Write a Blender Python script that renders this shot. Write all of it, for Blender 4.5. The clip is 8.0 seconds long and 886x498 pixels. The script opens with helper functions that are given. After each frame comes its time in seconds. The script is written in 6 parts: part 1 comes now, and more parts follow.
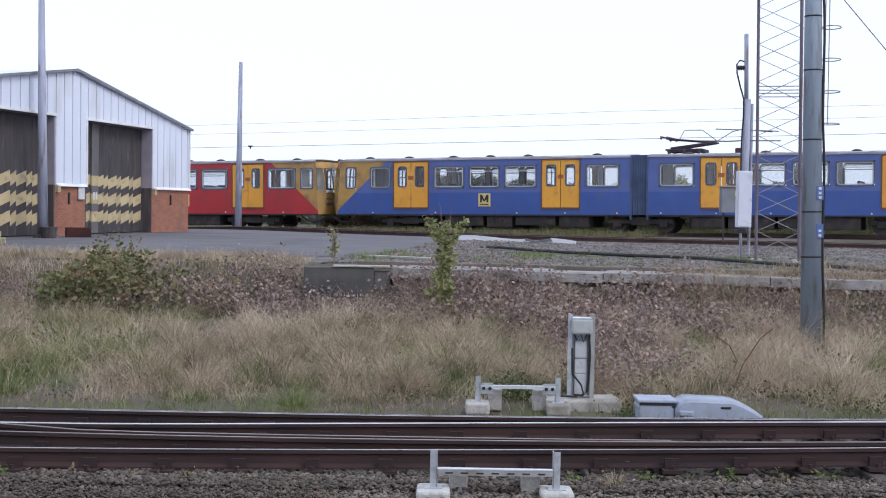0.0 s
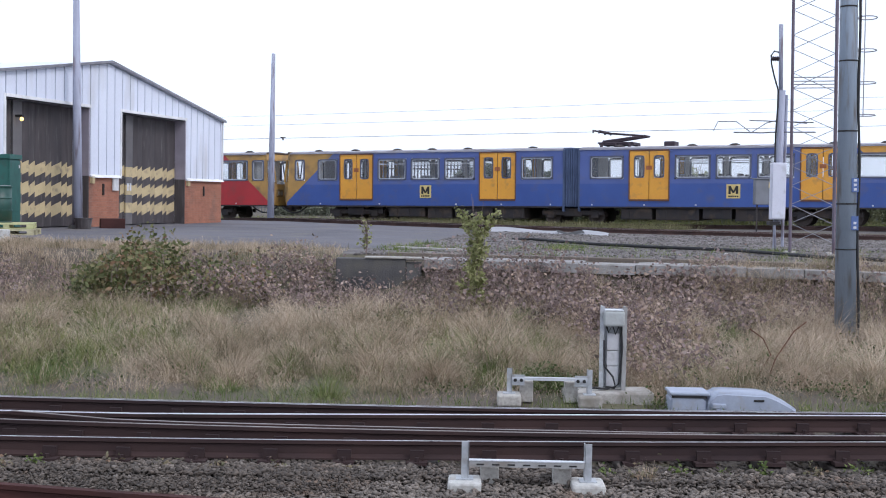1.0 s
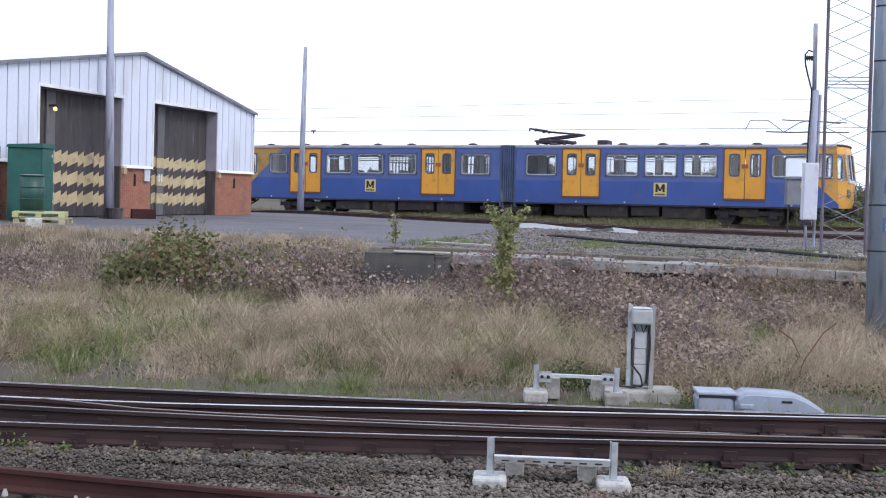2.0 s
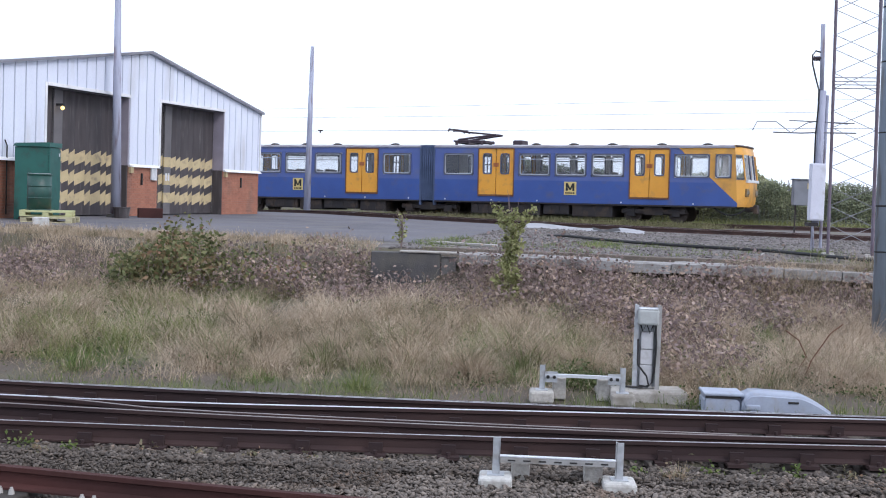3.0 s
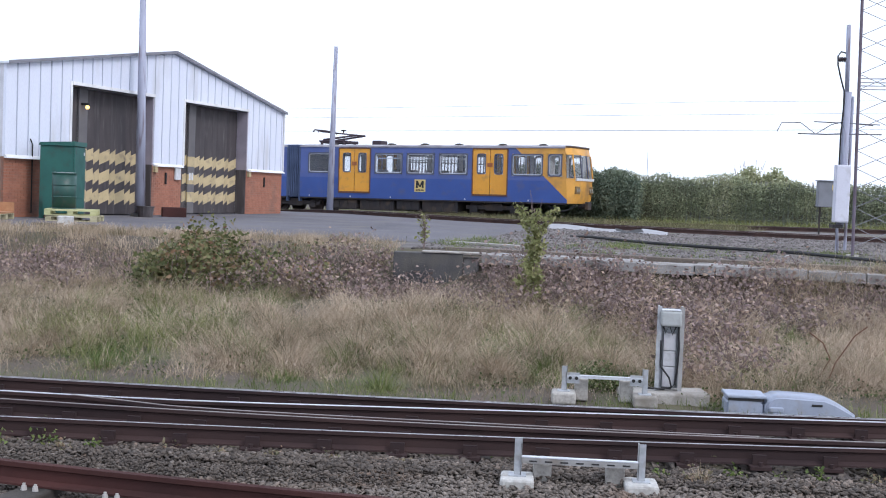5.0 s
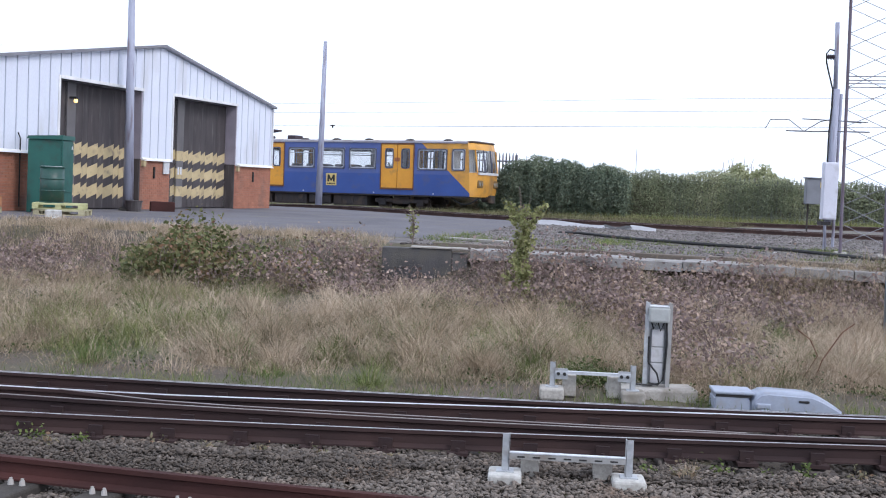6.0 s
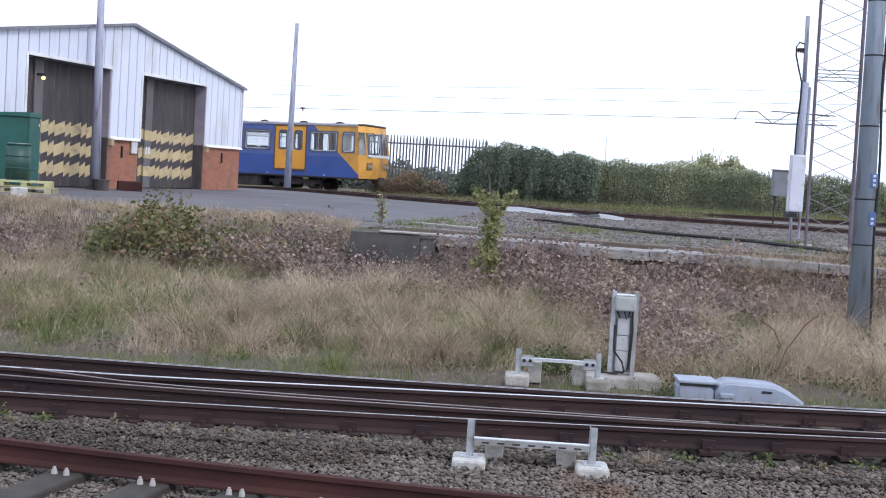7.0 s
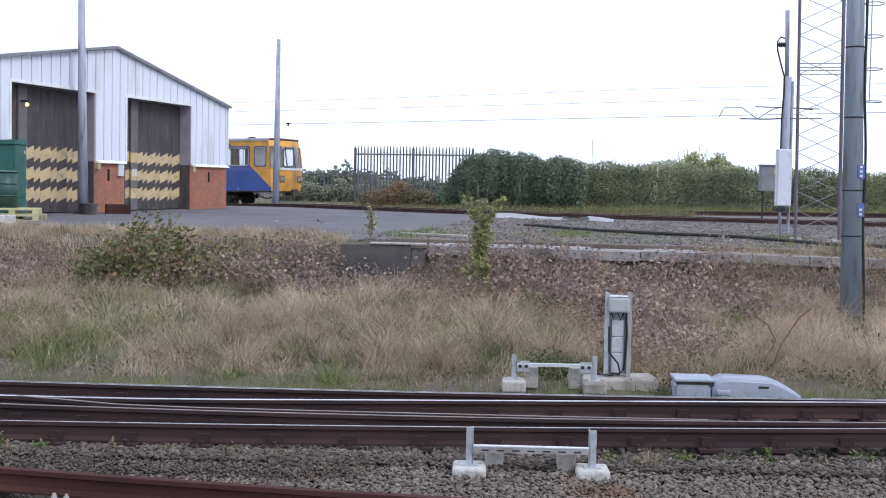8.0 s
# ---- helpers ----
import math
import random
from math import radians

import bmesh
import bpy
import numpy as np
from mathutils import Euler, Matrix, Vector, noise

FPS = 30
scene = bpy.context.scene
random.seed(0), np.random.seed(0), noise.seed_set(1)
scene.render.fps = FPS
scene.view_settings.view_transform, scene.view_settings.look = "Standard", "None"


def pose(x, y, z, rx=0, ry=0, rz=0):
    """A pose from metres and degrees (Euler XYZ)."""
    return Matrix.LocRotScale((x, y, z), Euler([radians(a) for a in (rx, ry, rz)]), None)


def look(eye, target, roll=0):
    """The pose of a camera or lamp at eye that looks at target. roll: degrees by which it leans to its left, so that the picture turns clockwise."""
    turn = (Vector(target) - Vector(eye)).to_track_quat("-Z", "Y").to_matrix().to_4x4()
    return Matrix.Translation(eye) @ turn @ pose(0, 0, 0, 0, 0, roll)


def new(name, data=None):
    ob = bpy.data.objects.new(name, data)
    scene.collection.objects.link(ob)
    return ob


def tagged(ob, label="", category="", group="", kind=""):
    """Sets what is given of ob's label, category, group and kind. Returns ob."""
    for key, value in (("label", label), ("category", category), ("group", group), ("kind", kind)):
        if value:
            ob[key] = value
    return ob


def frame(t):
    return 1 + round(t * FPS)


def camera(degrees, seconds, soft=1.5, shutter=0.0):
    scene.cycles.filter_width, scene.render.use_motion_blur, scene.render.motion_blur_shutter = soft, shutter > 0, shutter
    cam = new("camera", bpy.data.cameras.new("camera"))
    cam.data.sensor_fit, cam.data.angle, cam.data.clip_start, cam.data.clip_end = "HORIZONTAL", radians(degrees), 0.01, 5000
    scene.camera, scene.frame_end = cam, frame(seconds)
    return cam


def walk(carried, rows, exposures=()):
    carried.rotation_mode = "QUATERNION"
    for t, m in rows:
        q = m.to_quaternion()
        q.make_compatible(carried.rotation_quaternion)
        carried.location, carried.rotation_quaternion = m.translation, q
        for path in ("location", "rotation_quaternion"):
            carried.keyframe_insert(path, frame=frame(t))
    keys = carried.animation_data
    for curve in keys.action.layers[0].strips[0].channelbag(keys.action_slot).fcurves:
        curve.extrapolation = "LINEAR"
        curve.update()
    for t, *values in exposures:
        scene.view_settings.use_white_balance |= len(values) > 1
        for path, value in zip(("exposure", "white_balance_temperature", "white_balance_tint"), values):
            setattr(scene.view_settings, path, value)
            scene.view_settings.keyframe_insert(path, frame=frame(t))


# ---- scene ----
cam = camera(38.43, 8.0, soft=1.05)
EYE = (0.0, 0.0, 2.1)
LOOKS = [
    (0.0, 88.037, -0.970, 0.032), (0.5, 87.664, -1.542, 0.202), (1.0, 87.632, -1.035, 1.469), (1.5, 87.321, -1.481, 2.308),
    (1.7, 87.385, -1.79, 2.637), (2.8, 87.373, -1.854, 3.043), (3.0, 87.365, -2.003, 3.093), (3.5, 87.380, -2.146, 3.272),
    (4.0, 87.319, -2.058, 3.699), (4.5, 87.327, -2.178, 3.940), (4.7, 87.343, -2.193, 4.055), (5.8, 87.284, -2.21, 4.159),
    (6.0, 87.158, -2.454, 3.622), (6.5, 86.957, -3.172, 2.403), (7.0, 86.568, -3.572, 2.246), (7.5, 86.669, -2.071, 2.006),
    (8.0, 87.000, -1.117, 1.701),
]
walk(cam, [(t, pose(*EYE, rx, ry, rz)) for t, rx, ry, rz in LOOKS], [(0.0, -0.11, 6000, 14), (1.0, -0.05, 6000, 14), (1.7, 0.02, 6000, 14), (3.5, 0.1, 6000, 14), (6.0, 0.1, 6000, 14), (7.0, 0.08, 6000, 14), (8.0, 0.03, 6000, 14)])

# ---- overcast sky and a soft sun ----
world = bpy.data.worlds.new("overcast_sky")
scene.world = world
world.use_nodes = True
wn, wl = world.node_tree.nodes, world.node_tree.links
wn.clear()
sky = wn.new("ShaderNodeTexSky")
sky.sky_type, sky.sun_disc = "NISHITA", False
sky.sun_elevation, sky.sun_rotation = radians(40), radians(129)
sky.air_density, sky.dust_density = 1.0, 3.0
blue_sky = wn.new("ShaderNodeBackground")
blue_sky.inputs[1].default_value = 0.12
cloud = wn.new("ShaderNodeBackground")
cloud.inputs[0].default_value = (0.86, 0.92, 1.0, 1)
cloud.inputs[1].default_value = 1.5
both = wn.new("ShaderNodeMixShader")
both.inputs[0].default_value = 0.8
world_out = wn.new("ShaderNodeOutputWorld")
wl.new(sky.outputs[0], blue_sky.inputs[0])
wl.new(blue_sky.outputs[0], both.inputs[1])
wl.new(cloud.outputs[0], both.inputs[2])
wl.new(both.outputs[0], world_out.inputs[0])
sun = new("sun", bpy.data.lights.new("sun", "SUN"))
sun.data.energy, sun.data.angle, sun.data.color = 1.3, radians(14), (1.0, 0.96, 0.9)
sun.matrix_basis = look((42, -34, 46), (0, 0, 0))


# ---- materials ----
def mat(name, a, b=None, scale=4.0, rough=0.7, metal=0.0, bump=0.0, fine=40.0, rand=0.0, island=0.0, dirt=None, dirt_scale=1.5, dirt_amount=0.5, stretch=None, spec=0.5):
    """A surface with broad mottling, fine grain, optional dirt and a random tone for each piece."""
    m = bpy.data.materials.new(name)
    m.use_nodes = True
    n, l = m.node_tree.nodes, m.node_tree.links
    p = n["Principled BSDF"]
    p.inputs["Roughness"].default_value, p.inputs["Metallic"].default_value = rough, metal
    p.inputs["Specular IOR Level"].default_value = spec
    b = b or tuple(c * 0.8 for c in a)
    co = n.new("ShaderNodeTexCoord").outputs["Object"]
    if stretch:
        mp = n.new("ShaderNodeMapping")
        mp.inputs["Scale"].default_value = stretch
        l.new(co, mp.inputs[0])
        co = mp.outputs[0]

    def noise_at(s, detail=4.0):
        t = n.new("ShaderNodeTexNoise")
        t.inputs["Scale"].default_value, t.inputs["Detail"].default_value = s, detail
        l.new(co, t.inputs["Vector"])
        return t.outputs["Fac"]

    def ramp(fac, lo, hi):
        r = n.new("ShaderNodeMapRange")
        r.inputs["From Min"].default_value, r.inputs["From Max"].default_value = lo, hi
        l.new(fac, r.inputs["Value"])
        return r.outputs[0]

    def mix(fac, x, y, kind="MIX"):
        k = n.new("ShaderNodeMix")
        k.data_type, k.blend_type = "RGBA", kind
        for sock, v in ((k.inputs[0], fac), (k.inputs[6], x), (k.inputs[7], y)):
            if isinstance(v, (tuple, list)):
                sock.default_value = (*v[:3], 1)
            elif isinstance(v, (int, float)):
                sock.default_value = v
            else:
                l.new(v, sock)
        return k.outputs[2]

    broad = noise_at(scale)
    grain = noise_at(fine, 6.0)
    col = mix(ramp(broad, 0.35, 0.65), a, b)
    g = n.new("ShaderNodeMapRange")
    g.inputs["From Min"].default_value, g.inputs["From Max"].default_value = 0.3, 0.7
    g.inputs["To Min"].default_value, g.inputs["To Max"].default_value = (0.8, 1.18) if bump > 0.003 or island else (0.95, 1.05)
    l.new(grain, g.inputs["Value"])
    gray = n.new("ShaderNodeCombineColor")
    for i in range(3):
        l.new(g.outputs[0], gray.inputs[i])
    col = mix(1.0, col, gray.outputs[0], "MULTIPLY")
    if dirt:
        d = ramp(noise_at(dirt_scale, 8.0), 0.62 - 0.3 * dirt_amount, 0.8 - 0.2 * dirt_amount)
        col = mix(d, col, dirt)
    for amount, source in ((rand, "ShaderNodeObjectInfo"), (island, "ShaderNodeNewGeometry")):
        if amount:
            info = n.new(source)
            v = n.new("ShaderNodeMapRange")
            v.inputs["To Min"].default_value, v.inputs["To Max"].default_value = 1 - amount, 1 + amount
            l.new(info.outputs["Random" if amount == rand and source == "ShaderNodeObjectInfo" else "Random Per Island"], v.inputs["Value"])
            hs = n.new("ShaderNodeHueSaturation")
            l.new(v.outputs[0], hs.inputs["Value"])
            l.new(col, hs.inputs["Color"])
            col = hs.outputs[0]
    l.new(col, p.inputs["Base Color"])
    rr = n.new("ShaderNodeMapRange")
    rr.inputs["To Min"].default_value, rr.inputs["To Max"].default_value = max(0.02, rough - 0.12), min(1, rough + 0.12)
    l.new(broad, rr.inputs["Value"])
    l.new(rr.outputs[0], p.inputs["Roughness"])
    if bump:
        bp = n.new("ShaderNodeBump")
        bp.inputs["Strength"].default_value, bp.inputs["Distance"].default_value = 0.6, bump
        l.new(grain, bp.inputs["Height"])
        l.new(bp.outputs[0], p.inputs["Normal"])
    return m


def leaf_mat(name, stops, rough=0.6, patch_scale=0.9, patch_weight=0.45):
    """Leaf or blade colour picked at random for each leaf from a ramp, slightly see-through."""
    m = bpy.data.materials.new(name)
    m.use_nodes = True
    n, l = m.node_tree.nodes, m.node_tree.links
    p = n["Principled BSDF"]
    p.inputs["Roughness"].default_value = rough
    p.inputs["Specular IOR Level"].default_value = 0.25
    geo = n.new("ShaderNodeNewGeometry")
    co = n.new("ShaderNodeTexCoord")
    patch = n.new("ShaderNodeTexNoise")
    patch.inputs["Scale"].default_value, patch.inputs["Detail"].default_value = patch_scale, 3.0
    l.new(co.outputs["Object"], patch.inputs["Vector"])
    stretchy = n.new("ShaderNodeMapRange")
    stretchy.inputs["From Min"].default_value, stretchy.inputs["From Max"].default_value = 0.3, 0.7
    l.new(patch.outputs["Fac"], stretchy.inputs["Value"])
    half = n.new("ShaderNodeMix")
    half.inputs[0].default_value = patch_weight
    l.new(geo.outputs["Random Per Island"], half.inputs[2])
    l.new(stretchy.outputs[0], half.inputs[3])
    r = n.new("ShaderNodeValToRGB")
    e = r.color_ramp.elements
    while len(e) < len(stops):
        e.new(0.5)
    for k, (at, c) in zip(e, stops):
        k.position, k.color = at, (*c, 1)
    l.new(half.outputs[0], r.inputs[0])
    l.new(r.outputs[0], p.inputs["Base Color"])
    back = n.new("ShaderNodeBsdfTranslucent")
    l.new(r.outputs[0], back.inputs[0])
    ms = n.new("ShaderNodeMixShader")
    ms.inputs[0].default_value = 0.22
    l.new(p.outputs[0], ms.inputs[1])
    l.new(back.outputs[0], ms.inputs[2])
    l.new(ms.outputs[0], n["Material Output"].inputs[0])
    return m


def glass_mat(name, tint, gloss=0.06, film=0.14):
    """Clear glass that mirrors by its angle, under a pale film for dirt and reflected sky."""
    m = bpy.data.materials.new(name)
    m.use_nodes = True
    n, l = m.node_tree.nodes, m.node_tree.links
    n.remove(n["Principled BSDF"])
    tr, gl, ms, fr = (n.new("ShaderNodeBsdf" + "Transparent"), n.new("ShaderNodeBsdfGlossy"), n.new("ShaderNodeMixShader"), n.new("ShaderNodeFresnel"))
    tr.inputs[0].default_value = (*tint, 1)
    gl.inputs["Roughness"].default_value = gloss
    fr.inputs[0].default_value = 1.5
    # Pale diffuse veil: window dirt plus sky reflection put into the colour.
    sky_dirt_veil, thin = n.new("ShaderNodeBsdfDiffuse"), n.new("ShaderNodeMixShader")
    sky_dirt_veil.inputs[0].default_value = (0.62, 0.63, 0.65, 1)
    thin.inputs[0].default_value = film
    l.new(tr.outputs[0], thin.inputs[1])
    l.new(sky_dirt_veil.outputs[0], thin.inputs[2])
    l.new(fr.outputs[0], ms.inputs[0])
    l.new(thin.outputs[0], ms.inputs[1])
    l.new(gl.outputs[0], ms.inputs[2])
    l.new(ms.outputs[0], n["Material Output"].inputs[0])
    return m


M = {}
M["soil"] = mat("soil", (0.105, 0.082, 0.062), (0.06, 0.05, 0.036), 0.8, 0.95, bump=0.03, fine=30, dirt=(0.13, 0.12, 0.07), dirt_scale=0.8)
M["stone"] = mat("ballast_stone", (0.18, 0.152, 0.13), (0.12, 0.101, 0.087), 8.0, 0.9, island=0.34, dirt=(0.16, 0.10, 0.065), dirt_scale=1.2, dirt_amount=0.3)
M["dirty_stone"] = mat("dirty_stone", (0.105, 0.085, 0.07), (0.07, 0.058, 0.05), 6.0, 0.95, island=0.35)
M["yard_stone"] = mat("pale_yard_gravel", (0.185, 0.165, 0.16), (0.11, 0.098, 0.094), 0.9, 0.95, island=0.4)
M["yard_fines"] = mat("grey_yard_fines", (0.175, 0.16, 0.158), (0.11, 0.098, 0.094), 0.9, 0.95, bump=0.02, fine=25, dirt=(0.13, 0.125, 0.075), dirt_scale=0.7, dirt_amount=0.45)
M["tarmac"] = mat("tarmac", (0.15, 0.145, 0.163), (0.115, 0.111, 0.126), 0.5, 0.9, bump=0.01, fine=90, dirt=(0.17, 0.155, 0.14), dirt_scale=0.9, dirt_amount=0.4, spec=0.3)
M["concrete"] = mat("concrete", (0.42, 0.40, 0.37), (0.33, 0.31, 0.29), 2.5, 0.9, bump=0.006, dirt=(0.2, 0.18, 0.15), dirt_scale=3.0, dirt_amount=0.35)
M["pale_concrete"] = mat("pale_concrete", (0.55, 0.55, 0.53), (0.45, 0.44, 0.42), 5, 0.85, bump=0.004, dirt=(0.3, 0.28, 0.25), dirt_scale=9, dirt_amount=0.3)
M["dark_wall"] = mat("weathered_concrete", (0.085, 0.082, 0.085), (0.055, 0.053, 0.056), 1.8, 0.95, bump=0.02, dirt=(0.10, 0.095, 0.085), dirt_scale=3)
M["rust"] = mat("rusty_rail", (0.058, 0.036, 0.034), (0.036, 0.025, 0.026), 3, 0.85, bump=0.003, fine=120, stretch=(0.3, 1, 1), spec=0.15)
M["red_rust"] = mat("red_rusty_rail", (0.072, 0.030, 0.027), (0.045, 0.022, 0.021), 3, 0.85, bump=0.003, fine=120, stretch=(0.3, 1, 1), spec=0.15)
M["shine"] = mat("polished_rail", (0.78, 0.78, 0.84), (0.66, 0.66, 0.70), 6, 0.3, 0.85, stretch=(0.2, 3, 1))
M["timber"] = mat("old_sleeper", (0.085, 0.068, 0.06), (0.06, 0.048, 0.042), 3, 0.95, bump=0.012, stretch=(6, 0.6, 1), rand=0.25)
M["galv"] = mat("galvanised_steel", (0.50, 0.52, 0.55), (0.40, 0.42, 0.45), 14, 0.5, 0.55, dirt=(0.3, 0.28, 0.26), dirt_scale=8, dirt_amount=0.2)
M["pole_grey"] = mat("grey_blue_paint", (0.25, 0.30, 0.37), (0.20, 0.245, 0.31), 1.4, 0.6, dirt=(0.14, 0.13, 0.125), dirt_scale=4, dirt_amount=0.35, stretch=(3, 3, 0.4))
M["pole_dark"] = mat("weathered_galvanised_mast", (0.38, 0.40, 0.50), (0.28, 0.29, 0.37), 1.4, 0.7, dirt=(0.15, 0.11, 0.12), dirt_scale=3, dirt_amount=0.3, stretch=(3, 3, 0.4))
M["black"] = mat("black_rubber", (0.018, 0.018, 0.02), None, 6, 0.7)
M["plastic_grey"] = mat("grey_plastic_cover", (0.34, 0.38, 0.47), (0.30, 0.335, 0.42), 3, 0.55, bump=0.002, dirt=(0.3, 0.3, 0.3), dirt_scale=6, dirt_amount=0.2)
M["cladding"] = mat("white_profiled_cladding", (0.70, 0.73, 0.83), (0.64, 0.67, 0.775), 0.5, 0.5, dirt=(0.5, 0.5, 0.52), dirt_scale=0.9, dirt_amount=0.2, stretch=(1, 1, 0.3))
# Darker copy of the cladding, with the grooves' shade put into its colour.
M["shaded_groove"] = mat("groove_shade_cladding", (0.60, 0.61, 0.66), None, 2, 0.55)
# Pale base colour carries the sky mirrored by the roof.
M["roof_sheet"] = mat("sky_pale_roof_sheet", (0.72, 0.76, 0.82), (0.66, 0.70, 0.76), 0.6, 0.4, dirt=(0.55, 0.56, 0.58), dirt_scale=1.0, dirt_amount=0.2)
M["white_trim"] = mat("white_trim", (0.80, 0.80, 0.82), None, 2, 0.5)
M["mortar"] = mat("mortar", (0.33, 0.20, 0.15), None, 6, 0.95)
M["door_brown"] = mat("dark_folding_door", (0.066, 0.056, 0.059), (0.048, 0.041, 0.044), 1.5, 0.7, dirt=(0.11, 0.1, 0.1), dirt_scale=2.5, dirt_amount=0.2, stretch=(3, 3, 0.5))
M["door_yellow"] = mat("faded_yellow_paint", (0.55, 0.44, 0.25), (0.45, 0.36, 0.205), 2, 0.7, dirt=(0.25, 0.2, 0.15), dirt_scale=5, dirt_amount=0.25)
M["green"] = mat("green_steel", (0.015, 0.105, 0.085), (0.012, 0.085, 0.07), 2, 0.5, dirt=(0.03, 0.06, 0.05), dirt_scale=4, dirt_amount=0.2)
M["wood"] = mat("pallet_wood", (0.46, 0.43, 0.28), (0.36, 0.32, 0.2), 4, 0.85, bump=0.004, rand=0.2, stretch=(1, 5, 5))
M["orange_wood"] = mat("orange_timber", (0.42, 0.22, 0.11), (0.33, 0.16, 0.08), 4, 0.85, rand=0.2)
M["blue_up"] = mat("blue_paint", (0.085, 0.125, 0.34), (0.07, 0.105, 0.30), 0.8, 0.42, dirt=(0.10, 0.12, 0.24), dirt_scale=2, dirt_amount=0.25)
M["blue_low"] = mat("lower_blue_paint", (0.045, 0.095, 0.33), (0.038, 0.08, 0.28), 0.8, 0.42, dirt=(0.07, 0.09, 0.22), dirt_scale=2.4, dirt_amount=0.3)
M["red_paint"] = mat("red_paint", (0.42, 0.028, 0.035), (0.35, 0.024, 0.03), 0.8, 0.42, dirt=(0.26, 0.04, 0.04), dirt_scale=2, dirt_amount=0.25)
M["yellow"] = mat("yellow_paint", (0.76, 0.36, 0.04), (0.68, 0.31, 0.035), 0.9, 0.45, dirt=(0.46, 0.24, 0.06), dirt_scale=3, dirt_amount=0.25)
M["dirty_yellow"] = mat("grimy_yellow_paint", (0.52, 0.30, 0.07), (0.36, 0.21, 0.07), 0.7, 0.6, dirt=(0.16, 0.11, 0.07), dirt_scale=1.5, dirt_amount=0.5)
M["cab_yellow"] = mat("road_worn_yellow_paint", (0.70, 0.35, 0.05), (0.58, 0.29, 0.055), 0.8, 0.5, dirt=(0.30, 0.17, 0.07), dirt_scale=1.3, dirt_amount=0.4)
M["roof"] = mat("train_roof", (0.40, 0.39, 0.42), (0.32, 0.31, 0.34), 1, 0.8, dirt=(0.12, 0.09, 0.08), dirt_scale=2, dirt_amount=0.4)
M["under"] = mat("underframe", (0.028, 0.026, 0.03), (0.045, 0.036, 0.034), 2, 0.85, dirt=(0.08, 0.055, 0.04), dirt_scale=3, dirt_amount=0.3)
M["bellows"] = mat("grey_blue_bellows", (0.07, 0.10, 0.19), (0.055, 0.08, 0.15), 2, 0.8)
M["interior"] = mat("cream_interior_panel", (0.80, 0.79, 0.77), (0.74, 0.73, 0.71), 1, 0.7)
M["seat_cloth"] = mat("grey_seat_cloth", (0.34, 0.34, 0.37), (0.28, 0.28, 0.31), 6, 0.9)
M["rail_white"] = mat("pale_window_frame", (0.50, 0.52, 0.58), None, 4, 0.5)
M["panto"] = mat("pantograph_steel", (0.045, 0.03, 0.04), None, 6, 0.7)
M["logo_yellow"] = mat("cream_yellow_sign", (0.70, 0.55, 0.22), None, 6, 0.6)
M["white_box"] = mat("white_cabinet", (0.66, 0.67, 0.76), (0.60, 0.61, 0.70), 1.5, 0.5, dirt=(0.45, 0.45, 0.48), dirt_scale=4, dirt_amount=0.2)
M["grey_box"] = mat("grey_equipment_box", (0.21, 0.22, 0.25), None, 2, 0.6)
M["lamp"] = mat("lit_lamp", (1, 0.75, 0.3))
M["lamp"].node_tree.nodes["Principled BSDF"].inputs["Emission Color"].default_value = (1.0, 0.62, 0.16, 1)
M["lamp"].node_tree.nodes["Principled BSDF"].inputs["Emission Strength"].default_value = 2.5
M["wire"] = mat("overhead_wire", (0.16, 0.16, 0.18), None, 6, 0.6)
M["fence"] = mat("palisade_steel", (0.14, 0.135, 0.155), (0.10, 0.095, 0.11), 3, 0.7, rand=0.15)
M["pale_fence"] = mat("pale_grey_palisade", (0.24, 0.25, 0.24), (0.18, 0.19, 0.18), 3, 0.75, rand=0.2)
M["glass"] = glass_mat("train_glass", (0.96, 0.97, 0.98), film=0.07)
M["sign_blue"] = mat("blue_plate", (0.09, 0.15, 0.36), None, 8, 0.5)
M["sign_white"] = mat("white_plate", (0.66, 0.67, 0.69), None, 8, 0.5)
M["marker_white"] = mat("white_bolt_cap", (0.44, 0.42, 0.40), None, 9, 0.7)


# ---- mesh helpers ----
def part(name, bm, material, parent=None, label=""):
    """One bmesh as one mesh object, under its thing where one is given."""
    me = bpy.data.meshes.new(name)
    bm.to_mesh(me)
    bm.free()
    for k in material if isinstance(material, (list, tuple)) else (material,):
        me.materials.append(k)
    ob = new(name, me)
    ob.parent = parent
    if label:
        ob["label"] = label
    return ob


def raw(name, verts, faces, material, parent=None):
    me = bpy.data.meshes.new(name)
    me.from_pydata(verts, [], faces)
    me.materials.append(material)
    ob = new(name, me)
    ob.parent = parent
    return ob


def thing(name, m, label, category, group="", kind=""):
    ob = tagged(new(name), label, category, group, kind)
    ob.matrix_basis = m
    return ob


def box(bm, x0, x1, y0, y1, z0, z1, bevel=0.0):
    g = bmesh.ops.create_cube(bm, size=1.0, matrix=Matrix.LocRotScale(((x0 + x1) / 2, (y0 + y1) / 2, (z0 + z1) / 2), None, (abs(x1 - x0), abs(y1 - y0), abs(z1 - z0))))
    if bevel:
        vs = set(g["verts"])
        es = [e for e in bm.edges if e.verts[0] in vs and e.verts[1] in vs]
        bmesh.ops.bevel(bm, geom=es, offset=bevel, segments=2, affect="EDGES", profile=0.5)
    return bm


def boxed(*a, bevel=0.0):
    return box(bmesh.new(), *a, bevel=bevel)


